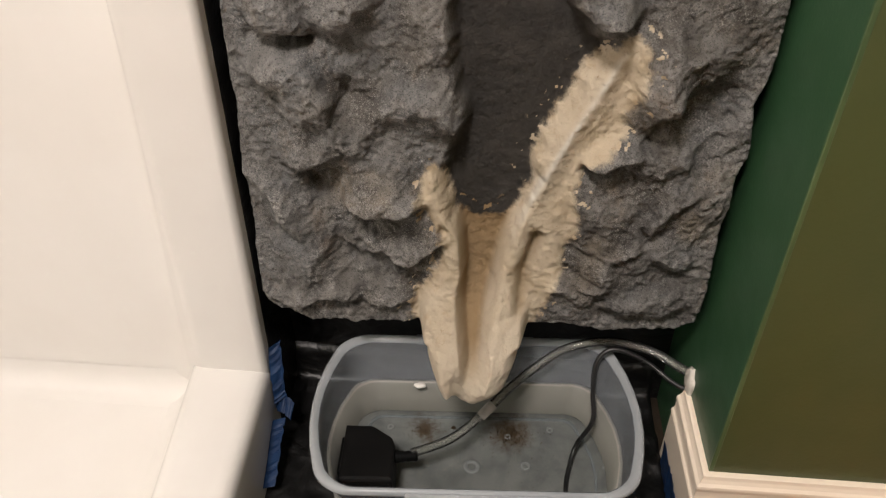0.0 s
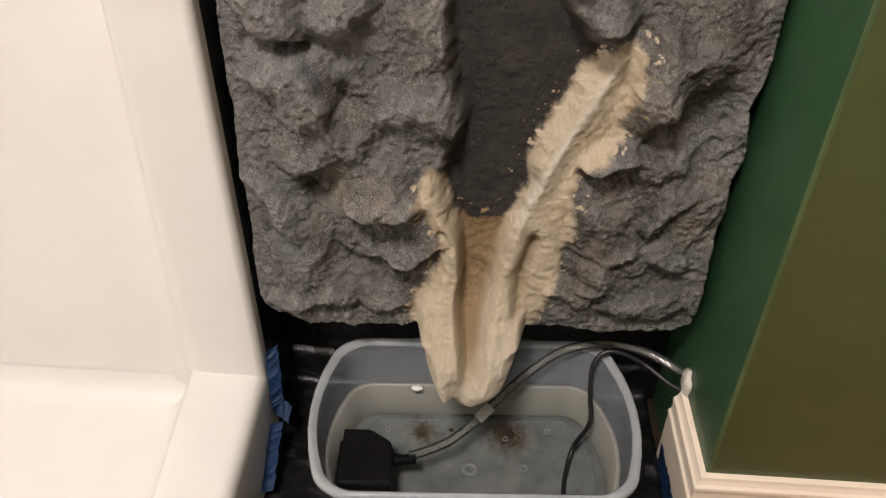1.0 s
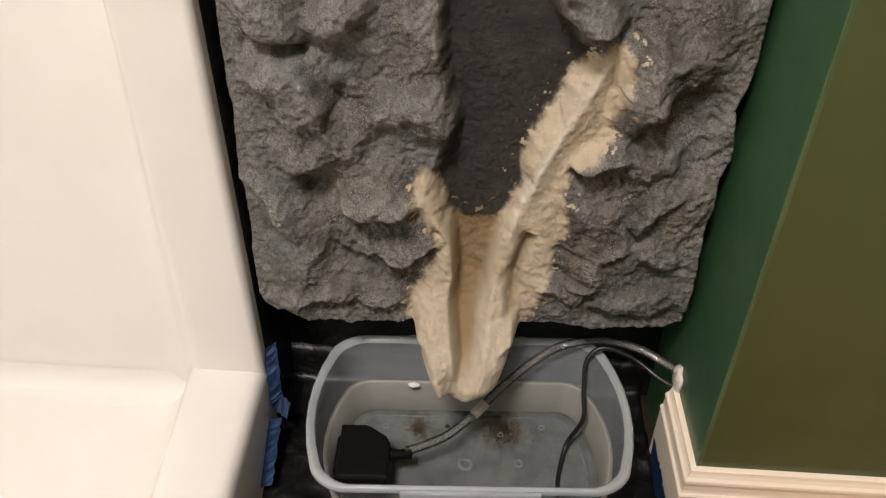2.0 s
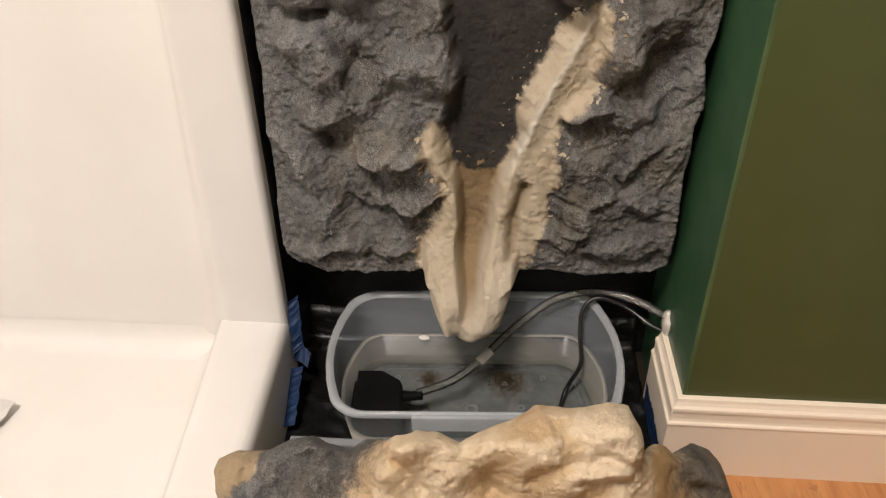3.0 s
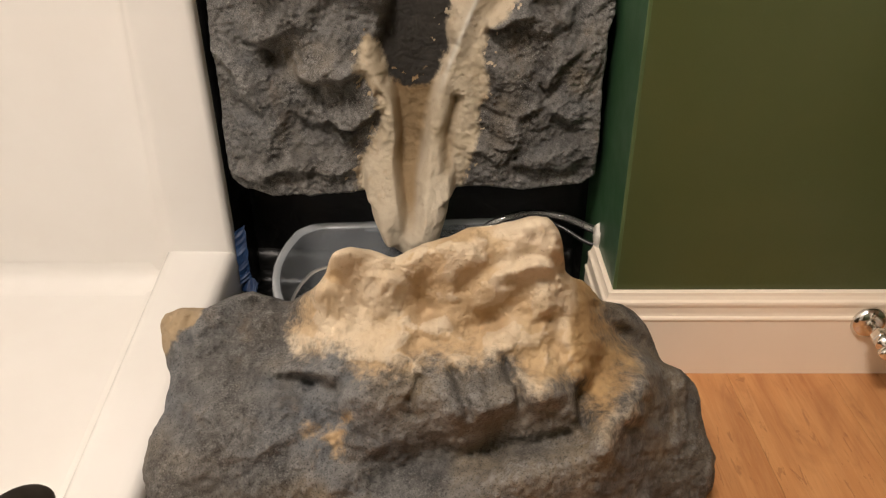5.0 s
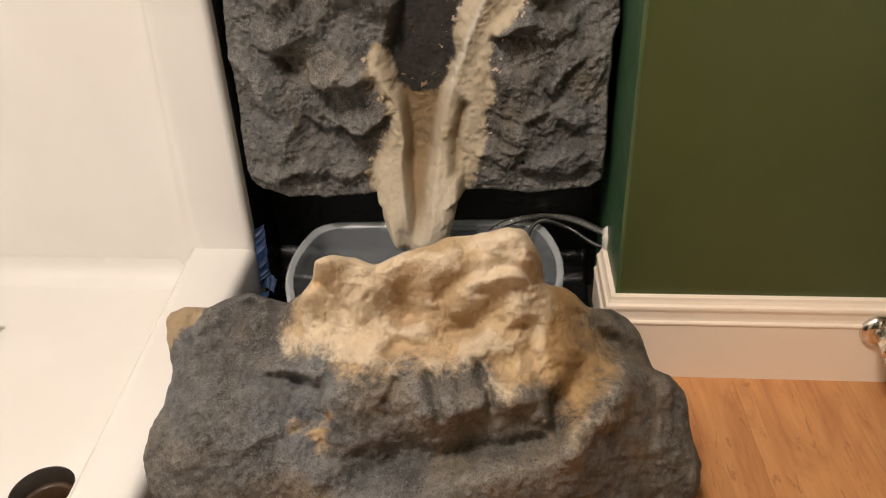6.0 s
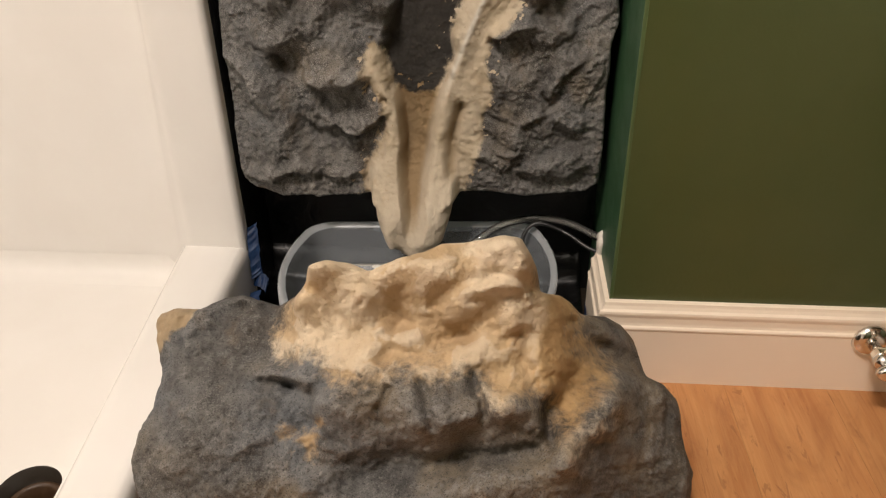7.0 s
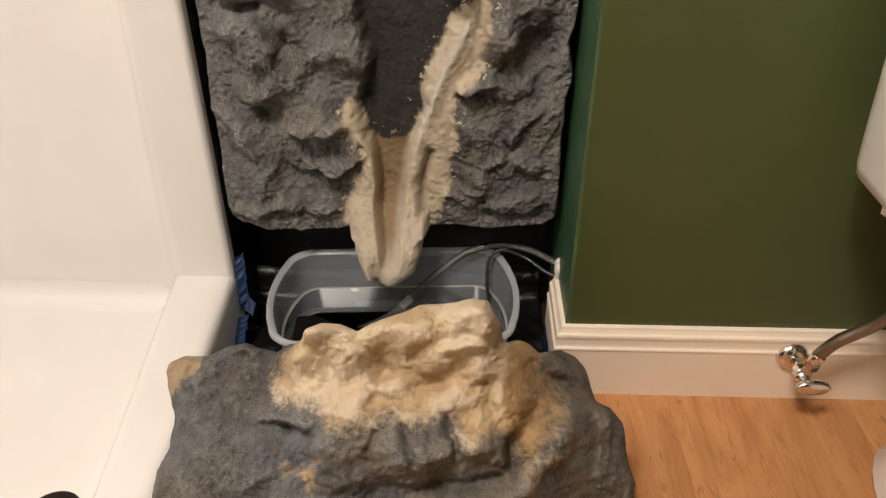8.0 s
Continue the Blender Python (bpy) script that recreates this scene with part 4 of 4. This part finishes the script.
def storage_bin():
    owner = base("storage_bin", BIN_AT, "frosted clear plastic storage bin holding shallow water", "storage bin", turn=BIN_TURN)
    def ring(hx, hy, bow, corner, z):
        return [(x, y, z) for x, y in bin_outline(hx, hy, bow, corner)]
    outer = [ring(0.1310, 0.0870, 0.0240, 0.018, 0.0000), ring(0.1360, 0.0910, 0.0260, 0.018, 0.0060), ring(0.1440, 0.0970, 0.0270, 0.018, 0.0700), ring(0.1475, 0.1045, 0.0275, 0.025, 0.1060), ring(0.1500, 0.1055, 0.0260, 0.025, 0.1180)]
    inner = [ring(0.1475, 0.1030, 0.0260, 0.024, 0.1180), ring(0.1450, 0.1020, 0.0275, 0.024, 0.1060), ring(0.1330, 0.0885, 0.0260, 0.017, 0.0100), ring(0.1270, 0.0830, 0.0240, 0.015, 0.0040)]
    part("upper_wall", loft([ring(0.1425, 0.0955, 0.0275, 0.018, 0.0612), *outer[3:], *inner[:2], ring(0.1392, 0.0922, 0.0275, 0.017, 0.0612)], caps=False), BIN, owner, "frosted see-through plastic wall")
    part("basin", loft([outer[1], ring(0.1422, 0.0953, 0.0275, 0.018, 0.0608), ring(0.1380, 0.0908, 0.0275, 0.017, 0.0608), inner[2]], caps=False), BIN_LOW, owner, "milky basin wall up to the water line")
    part("bottom", loft([outer[0], ring(0.1355, 0.0905, 0.0260, 0.018, 0.0058), ring(0.1327, 0.0882, 0.0260, 0.017, 0.0098), inner[3]]), BIN_FLOOR, owner, "silt stained bottom")
    rim = [ring(0.1480, 0.1035, 0.0260, 0.025, 0.1170), ring(0.1555, 0.1110, 0.0255, 0.027, 0.1140), ring(0.1573, 0.1125, 0.0255, 0.027, 0.1160), ring(0.1570, 0.1122, 0.0255, 0.027, 0.1210), ring(0.1550, 0.1105, 0.0255, 0.027, 0.1232), ring(0.1520, 0.1075, 0.0255, 0.026, 0.1228), ring(0.1475, 0.1030, 0.0260, 0.024, 0.1170)]
    part("rim", loft(rim, caps=False), BIN_RIM, owner, "thick rolled rim")
    part("lip", box(-0.072, 0.072, -0.1180, -0.1120, 0.100, 0.1228, 0.002), BIN_RIM, owner, "raised handle lip on the long side")
    part("lip", box(-0.072, 0.072, 0.1120, 0.1160, 0.104, 0.1215, 0.002), BIN_RIM, owner, "raised handle lip on the long side")
    # a raised line round the bottom, and moulding marks
    bm = loft([ring(0.125, 0.084, 0.024, 0.010, 0.0045), ring(0.1245, 0.0835, 0.024, 0.010, 0.0066), ring(0.1220, 0.081, 0.024, 0.009, 0.0066), ring(0.1215, 0.0805, 0.024, 0.009, 0.0045)], caps=False)
    part("bottom_ridge", bm, BIN, owner)
    for mx, my, mr in ((-0.104, 0.066, 0.0045), (-0.001, 0.008, 0.010), (0.098, 0.066, 0.0045), (0.064, 0.010, 0.006), (0.044, 0.054, 0.004)):
        part("moulding_mark", turned([(mr, 0.0042), (mr, 0.0055), (mr * 0.6, 0.0055), (mr * 0.5, 0.0042)], (mx, my, 0), sides=20, caps=False), MARK, owner)
    return owner


storage_bin()


def in_bin(x, y, z):
    """A place in the bin, from the bin's own axes."""
    c, s = math.cos(radians(BIN_TURN)), math.sin(radians(BIN_TURN))
    return (BIN_AT[0] + c * x - s * y, BIN_AT[1] + s * x + c * y, BIN_AT[2] + z)


bm = bmesh.new()
bm.faces.new([bm.verts.new(in_bin(x, y, 0.060)) for x, y in bin_outline(0.1385, 0.0912, 0.0275, 0.017)])
ob = thing("water", bm, WATER, "clear shallow water standing in the bin", "water", True, "structure")
ob.visible_shadow = False


def silt():
    bm = bmesh.new()
    rng = random.Random(4)
    for cx, cy, spread, count, big in ((0.047, 0.060, 0.0085, 170, 0.0008), (0.044, 0.052, 0.017, 60, 0.0007), (-0.060, 0.062, 0.0105, 50, 0.0008), (-0.024, 0.066, 0.0015, 12, 0.0018), (0.047, 0.058, 0.012, 14, 0.0016), (0.02, 0.02, 0.05, 60, 0.0007)):
        for k in range(count):
            x, y = rng.gauss(cx, spread), rng.gauss(cy, spread * 0.75)
            r = big * rng.uniform(0.3, 1.0)
            n = 6
            if abs(x) < 0.10 and abs(y) < 0.074:
                ring = [(x + r * rng.uniform(0.6, 1.3) * math.cos(2 * math.pi * i / n), y + r * rng.uniform(0.6, 1.3) * math.sin(2 * math.pi * i / n)) for i in range(n)]
                loft([[in_bin(a, b, 0.0046) for a, b in ring], [in_bin(x + (a - x) * 0.7, y + (b - y) * 0.7, 0.0062) for a, b in ring]], bm=bm)
    thing("silt", bm, GRIME, "brown crumbs of silt on the bin's bottom", "silt", True, "stuff")


silt()


def chip(name, place, size, seed, label):
    rng = random.Random(seed)
    n = 12
    ring = [(math.cos(2 * math.pi * k / n) * rng.uniform(0.75, 1.1), math.sin(2 * math.pi * k / n) * rng.uniform(0.7, 1.1)) for k in range(n)]
    bm = loft([[(place[0] + a * size[0] * q, place[1] + b * size[1] * q, place[2] + h * size[2]) for a, b in ring] for q, h in ((0.8, 0), (1, 0.35), (0.85, 0.8), (0.4, 1.0))])
    thing(name, bm, CHIP, label, "plaster chip")


chip("plaster_chip", (-0.318, 0.143, 0.0605), (0.0085, 0.0045, 0.005), 3, "small white plaster chip floating in the water")


def pump():
    owner = base("fountain_pump", in_bin(-0.121, 0.006, 0.005), "small black submersible fountain pump in the bin", "pump", turn=BIN_TURN)
    hx, y0, y1 = 0.030, -0.062, 0.014
    plan = [(-hx, y0), (hx, y0), (hx, -0.012), (hx - 0.004, -0.003), (0.006, 0.011), (0.000, y1), (-hx, y1)]
    rings = [[(x * q, y * q + (1 - q) * -0.02, z) for x, y in plan] for q, z in ((0.97, 0.0), (1.0, 0.003), (1.0, 0.054), (0.97, 0.0575), (0.90, 0.0585))]
    part("housing", loft(rings), BLACK, owner, "matt black plastic housing", False)
    part("outlet", turned([(0.0075, 0.0), (0.0075, 0.006), (0.0062, 0.008), (0.0070, 0.011), (0.0055, 0.013), (0.0066, 0.018), (0.0055, 0.020), (0.0064, 0.026), (0.0050, 0.028)], (hx - 0.002, -0.020, 0.044), (1, 0.02, 0.08), 18), BLACK, owner, "ribbed black outlet")
    part("cover_plate", box(-hx - 0.004, -hx, -0.045, 0.004, 0.004, 0.048, 0.0015), BLACK, owner)


pump()


def tube():
    owner = base("water_tube", (0, 0, 0), "clear vinyl water tube arching over the bin's rim", "tube")
    path = [(-0.318, 0.045, 0.056), (-0.300, 0.052, 0.058), (-0.272, 0.066, 0.062), (-0.241, 0.096, 0.067), (-0.209, 0.125, 0.086), (-0.170, 0.148, 0.112), (-0.137, 0.159, 0.130), (-0.091, 0.161, 0.141), (-0.046, 0.149, 0.141), (-0.013, 0.130, 0.135), (0.015, 0.116, 0.128)]
    line = [(p[0], p[1], p[2]) for p in path]
    part("hose", pipe(line, 0.0054, 16, 12), TUBE, owner, "clear vinyl hose")
    part("bore", pipe(line, 0.0040, 12, 12), TUBE, owner)
    part("joint", pipe([path[3], (0.55 * path[3][0] + 0.45 * path[4][0], 0.55 * path[3][1] + 0.45 * path[4][1], 0.55 * path[3][2] + 0.45 * path[4][2])], 0.0063, 14, 4), BIN_LOW, owner, "milky plastic joint")


tube()
cord = [(-0.137, 0.020, 0.0085), (-0.136, 0.046, 0.0085), (-0.132, 0.070, 0.010), (-0.123, 0.097, 0.024), (-0.107, 0.105, 0.062), (-0.109, 0.122, 0.092), (-0.107, 0.142, 0.124), (-0.088, 0.150, 0.139), (-0.052, 0.142, 0.131), (-0.021, 0.121, 0.120), (-0.004, 0.114, 0.117), (0.015, 0.112, 0.116)]
thing("power_cord", pipe(cord, 0.0030, 10, 10), RUBBER, "black rubber pump cord hanging into the bin", "cord")


# hole in the wall where tube and cord go in, its gypsum torn
def torn_hole():
    rng = random.Random(8)
    bm = bmesh.new()
    n = 22
    outer = [(0.114 + 0.017 * rng.uniform(0.7, 1.25) * math.cos(2 * math.pi * k / n), 0.130 + 0.020 * rng.uniform(0.7, 1.25) * math.sin(2 * math.pi * k / n)) for k in range(n)]
    loft([[(-0.0032, y, z) for y, z in outer], [(-0.0060 - rng.uniform(0, 0.002), 0.114 + (y - 0.114) * 0.85, 0.130 + (z - 0.130) * 0.85) for y, z in outer], [(-0.0075 - rng.uniform(0, 0.003), 0.114 + (y - 0.114) * 0.5, 0.130 + (z - 0.130) * 0.5) for y, z in outer]], bm=bm)
    thing("torn_gypsum", bm, GYPSUM, "torn white gypsum round the hole for the tube", "wall hole")


torn_hole()


# ---- black liner in the recess ----
def liner():
    xs, ys = np.arange(-0.515, -0.0135, 0.006), np.arange(-0.085, 0.2151, 0.006)
    x, y = np.meshgrid(xs, ys)
    z = 0.0015 + 0.006 * np.clip(rubble(x, y, 0.05, 13, 4, 0.55, True) + 0.2, 0, 1) * smooth(np.abs(x + 0.2475), 0.13, 0.17) + 0.05 * smooth(y, 0.195, 0.215) ** 2
    idx = np.arange(x.size).reshape(x.shape)
    faces = np.stack([idx[:-1, :-1], idx[:-1, 1:], idx[1:, 1:], idx[1:, :-1]], -1).reshape(-1, 4)
    me = bpy.data.meshes.new("pond_liner")
    me.from_pydata(np.stack([x, y, z], -1).reshape(-1, 3).tolist(), [], faces.tolist())
    me.materials.append(LINER)
    me.polygons.foreach_set("use_smooth", [True] * len(me.polygons))
    ob = tagged(new("pond_liner", me), "creased black pond liner on the recess floor", "liner")
    mod = ob.modifiers.new("thick", "SOLIDIFY")
    mod.thickness = 0.0012


liner()


def tape(line, width, across, label, seed):
    """A torn strip of tape along a line, lying across a direction."""
    rng = random.Random(seed)
    pts = spline(line, 6)
    a = Vector(across).normalized()
    rows = []
    for i, p in enumerate(pts):
        way = (pts[min(i + 1, len(pts) - 1)] - pts[max(i - 1, 0)]).normalized()
        nrm = way.cross(a).normalized()
        w = width * (0.5 + rng.uniform(-0.07, 0.07))
        lift = rng.uniform(-0.0006, 0.0006)
        rows.append([p - a * w + nrm * lift, p + nrm * lift * 2, p + a * w - nrm * lift, p + a * w + nrm * 0.0006, p + nrm * (0.0006 + lift * 2), p - a * w + nrm * (0.0006 + lift)])
    thing("tape_strip", loft(rows), TAPE, label, "tape", False, "", "tape strips")


tape([(-0.4900, 0.124, 0.138), (-0.4870, 0.112, 0.112), (-0.4850, 0.103, 0.088), (-0.4840, 0.099, 0.070)], 0.017, (0.75, 0.5, 0.35), "torn blue masking tape beside the shower's edge", 2)
tape([(-0.4920, 0.110, 0.058), (-0.4850, 0.100, 0.064), (-0.4760, 0.094, 0.066), (-0.4680, 0.090, 0.060)], 0.020, (0.1, 0.7, 0.6), "crumpled blue masking tape beside the shower's edge", 3)
tape([(-0.4840, 0.082, 0.054), (-0.4830, 0.060, 0.046), (-0.4820, 0.035, 0.034), (-0.4810, 0.008, 0.022)], 0.018, (1, 0.1, 0.35), "torn blue masking tape hanging from the shower's edge", 5)
tape([(-0.0185, 0.098, 0.022), (-0.0182, 0.060, 0.021), (-0.0182, 0.030, 0.020), (-0.0185, -0.004, 0.019)], 0.040, (0, 0.12, 1), "torn blue masking tape on the foot of the baseboard", 7)


# ---- toilet beside the wall ----
def rounded_ring(cx, cy, hx, hy, z, power=4.0, n=40, front=0.0):
    pts = []
    for k in range(n):
        a = 2 * math.pi * k / n
        c, s = math.cos(a), math.sin(a)
        pts.append((cx + hx * math.copysign(abs(c) ** (2 / power), c), cy + hy * math.copysign(abs(s) ** (2 / power), s), z))
    return pts


def toilet():
    owner = base("toilet", (0.475, 0, 0), "white porcelain toilet standing against the green wall", "toilet")
    tank = [rounded_ring(0, -0.128, q * 0.20, q * 0.095, z, 6) for q, z in ((0.86, 0.388), (0.93, 0.390), (0.97, 0.396), (0.985, 0.41), (1.03, 0.60), (1.05, 0.735))]
    part("tank", loft(tank), PORCELAIN, owner, "white porcelain tank")
    lid = [rounded_ring(0, -0.128, q * 0.218, q * 0.108, z, 6) for q, z in ((0.97, 0.736), (1.0, 0.742), (1.0, 0.760), (0.97, 0.768), (0.90, 0.772))]
    part("tank_lid", loft(lid), PORCELAIN, owner)
    bowl = [rounded_ring(0, cy, hx, hy, z, p) for cy, hx, hy, z, p in ((-0.365, 0.110, 0.265, 0.0, 3.2), (-0.365, 0.112, 0.267, 0.012, 3.2), (-0.37, 0.097, 0.240, 0.05, 3.0), (-0.38, 0.085, 0.18, 0.15, 2.6), (-0.40, 0.11, 0.21, 0.24, 2.4), (-0.43, 0.165, 0.245, 0.33, 2.3), (-0.445, 0.18, 0.26, 0.385, 2.2), (-0.445, 0.17, 0.25, 0.392, 2.2))]
    part("bowl", loft(bowl), PORCELAIN, owner, "white porcelain bowl and foot")
    part("shelf", box(-0.12, 0.12, -0.25, -0.04, 0.30, 0.389, 0.02, 3), PORCELAIN, owner)
    seat = [rounded_ring(0, -0.455, hx, hy, z, 2.2) for hx, hy, z in ((0.172, 0.235, 0.393), (0.184, 0.247, 0.398), (0.184, 0.247, 0.420), (0.174, 0.237, 0.430), (0.11, 0.17, 0.434))]
    part("seat_lid", loft(seat), PORCELAIN, owner, "closed white seat lid")
    part("tank_nut", turned([(0.016, 0.0), (0.020, 0.003), (0.020, 0.022), (0.014, 0.026)], (-0.150, -0.100, 0.362), sides=6), PORCELAIN, owner, "white plastic nut", False)


toilet()


def valve():
    owner = base("stop_valve", (0.312, -0.0135, 0.081), "chrome stop valve with an oval handle on the baseboard", "valve")
    owner.scale = (0.84, 0.84, 0.84)
    ax = (0, -1, 0)
    part("flange", turned([(0.026, 0.0), (0.0255, 0.003), (0.022, 0.008), (0.015, 0.012), (0.012, 0.0125)], (0, 0, 0), ax, 32), CHROME, owner, "round chrome wall flange")
    part("stub", turned([(0.008, 0.0), (0.008, 0.030)], (0, -0.012, 0), ax, 18), CHROME, owner)
    part("nut", turned([(0.0125, 0.0), (0.0135, 0.002), (0.0135, 0.012), (0.0125, 0.014)], (0, -0.030, 0), ax, 6), CHROME, owner, "", False)
    part("body", turned([(0.010, 0.0), (0.0125, 0.003), (0.0125, 0.012), (0.009, 0.014), (0.006, 0.022)], (0, -0.040, -0.002), ax, 22), CHROME, owner)
    part("outlet", turned([(0.009, 0.0), (0.009, 0.014), (0.0115, 0.015), (0.0115, 0.028), (0.008, 0.030)], (0.004, -0.046, 0.004), (0.22, -0.1, 0.95), 6), CHROME, owner, "", False)
    handle = [[(x, -0.062 - d, z - 0.004) for x, z in ((0.027 * q * math.cos(a) + 0.010, 0.0135 * q * math.sin(a)) for a in (2 * math.pi * k / 28 for k in range(28)))] for q, d in ((0.8, 0), (1, 0.002), (1, 0.010), (0.85, 0.013))]
    part("handle", loft(handle), CHROME, owner, "oval chrome handle")
    hose = [(0.3200, -0.0510, 0.104), (0.324, -0.0545, 0.122), (0.337, -0.060, 0.149), (0.355, -0.066, 0.170), (0.371, -0.074, 0.194), (0.384, -0.088, 0.233), (0.386, -0.100, 0.285), (0.362, -0.104, 0.335), (0.350, -0.100, 0.365)]
    owner = base("supply_hose", (0, 0, 0), "braided steel supply hose from the valve to the tank", "hose")
    part("braid", pipe(hose, 0.0084, 14, 10), BRAID, owner)
    part("ferrule", turned([(0.0085, 0.0), (0.0096, 0.002), (0.0096, 0.016), (0.0085, 0.018)], hose[0], (0.25, -0.2, 0.95), 16), CHROME, owner, "chrome ferrule")
    part("ferrule", turned([(0.0085, 0.0), (0.0096, 0.002), (0.0096, 0.016), (0.0085, 0.018)], hose[-2], (-0.3, 0.1, 0.95), 16), CHROME, owner, "chrome ferrule")


valve()


def scrap():
    rng = random.Random(12)
    bm = bmesh.new()
    grid = [[(-0.863 + 0.055 * u / 5 - 0.02 + 0.01 * v / 5, -0.030 + 0.045 * v / 5 - 0.02 * u / 5 - 0.01, 0.0545 + rng.uniform(0, 0.003) + 0.012 * (v / 5) * (u / 5)) for u in range(6)] for v in range(6)]
    loft(grid, closed=False, caps=False, bm=bm)
    ob = thing("paper_scrap", bm, PAPER, "small crumpled grey paper scrap in the shower pan", "paper", False)
    ob.modifiers.new("thick", "SOLIDIFY").thickness = 0.0006


scrap()


def lamp():
    owner = base("ceiling_lamp", (LAMP[0], LAMP[1], CEIL), "round flush ceiling lamp with warm glass", "lamp")
    part("rim", turned([(0.17, 0.0), (0.175, -0.02), (0.165, -0.035), (0.150, -0.035)], sides=40, caps=False), CHROME, owner)
    part("glass", turned([(0.150, -0.030), (0.145, -0.045), (0.135, -0.050)], sides=40, caps=False), GLOW, owner, "lit warm glass")


lamp()

# ---- floor: a slab, and laminate boards as single pieces ----
floor = thing("floor", box(-1.85, 1.65, -2.3, 0.32, -0.10, -0.0115), DRAIN_DARK, "warm oak laminate floor of single boards", "floor", False, "structure")
PLANK_W, PLANK_L = 0.128, 0.98
for col in range(-10, 16):
    for row in range(3):
        x0 = -0.488 + col * PLANK_W
        y1 = -0.0015 - row * PLANK_L + (0.33 * ((col * 2) % 3))
        top = -0.0015 if col >= 0 else -1.362
        lo, hi = max(y1 - PLANK_L, -2.2), min(y1, top)
        if hi - lo < 0.05 or x0 + PLANK_W > 1.57:
            continue
        board = finish("plank", box(-PLANK_W / 2 + 0.0001, PLANK_W / 2 - 0.0001, -(hi - lo) / 2 + 0.0002, (hi - lo) / 2 - 0.0002, -0.011, 0.0, 0.0003, 1), WOOD, False)
        board.location = (x0 + PLANK_W / 2, (lo + hi) / 2, 0)
        board.parent = floor
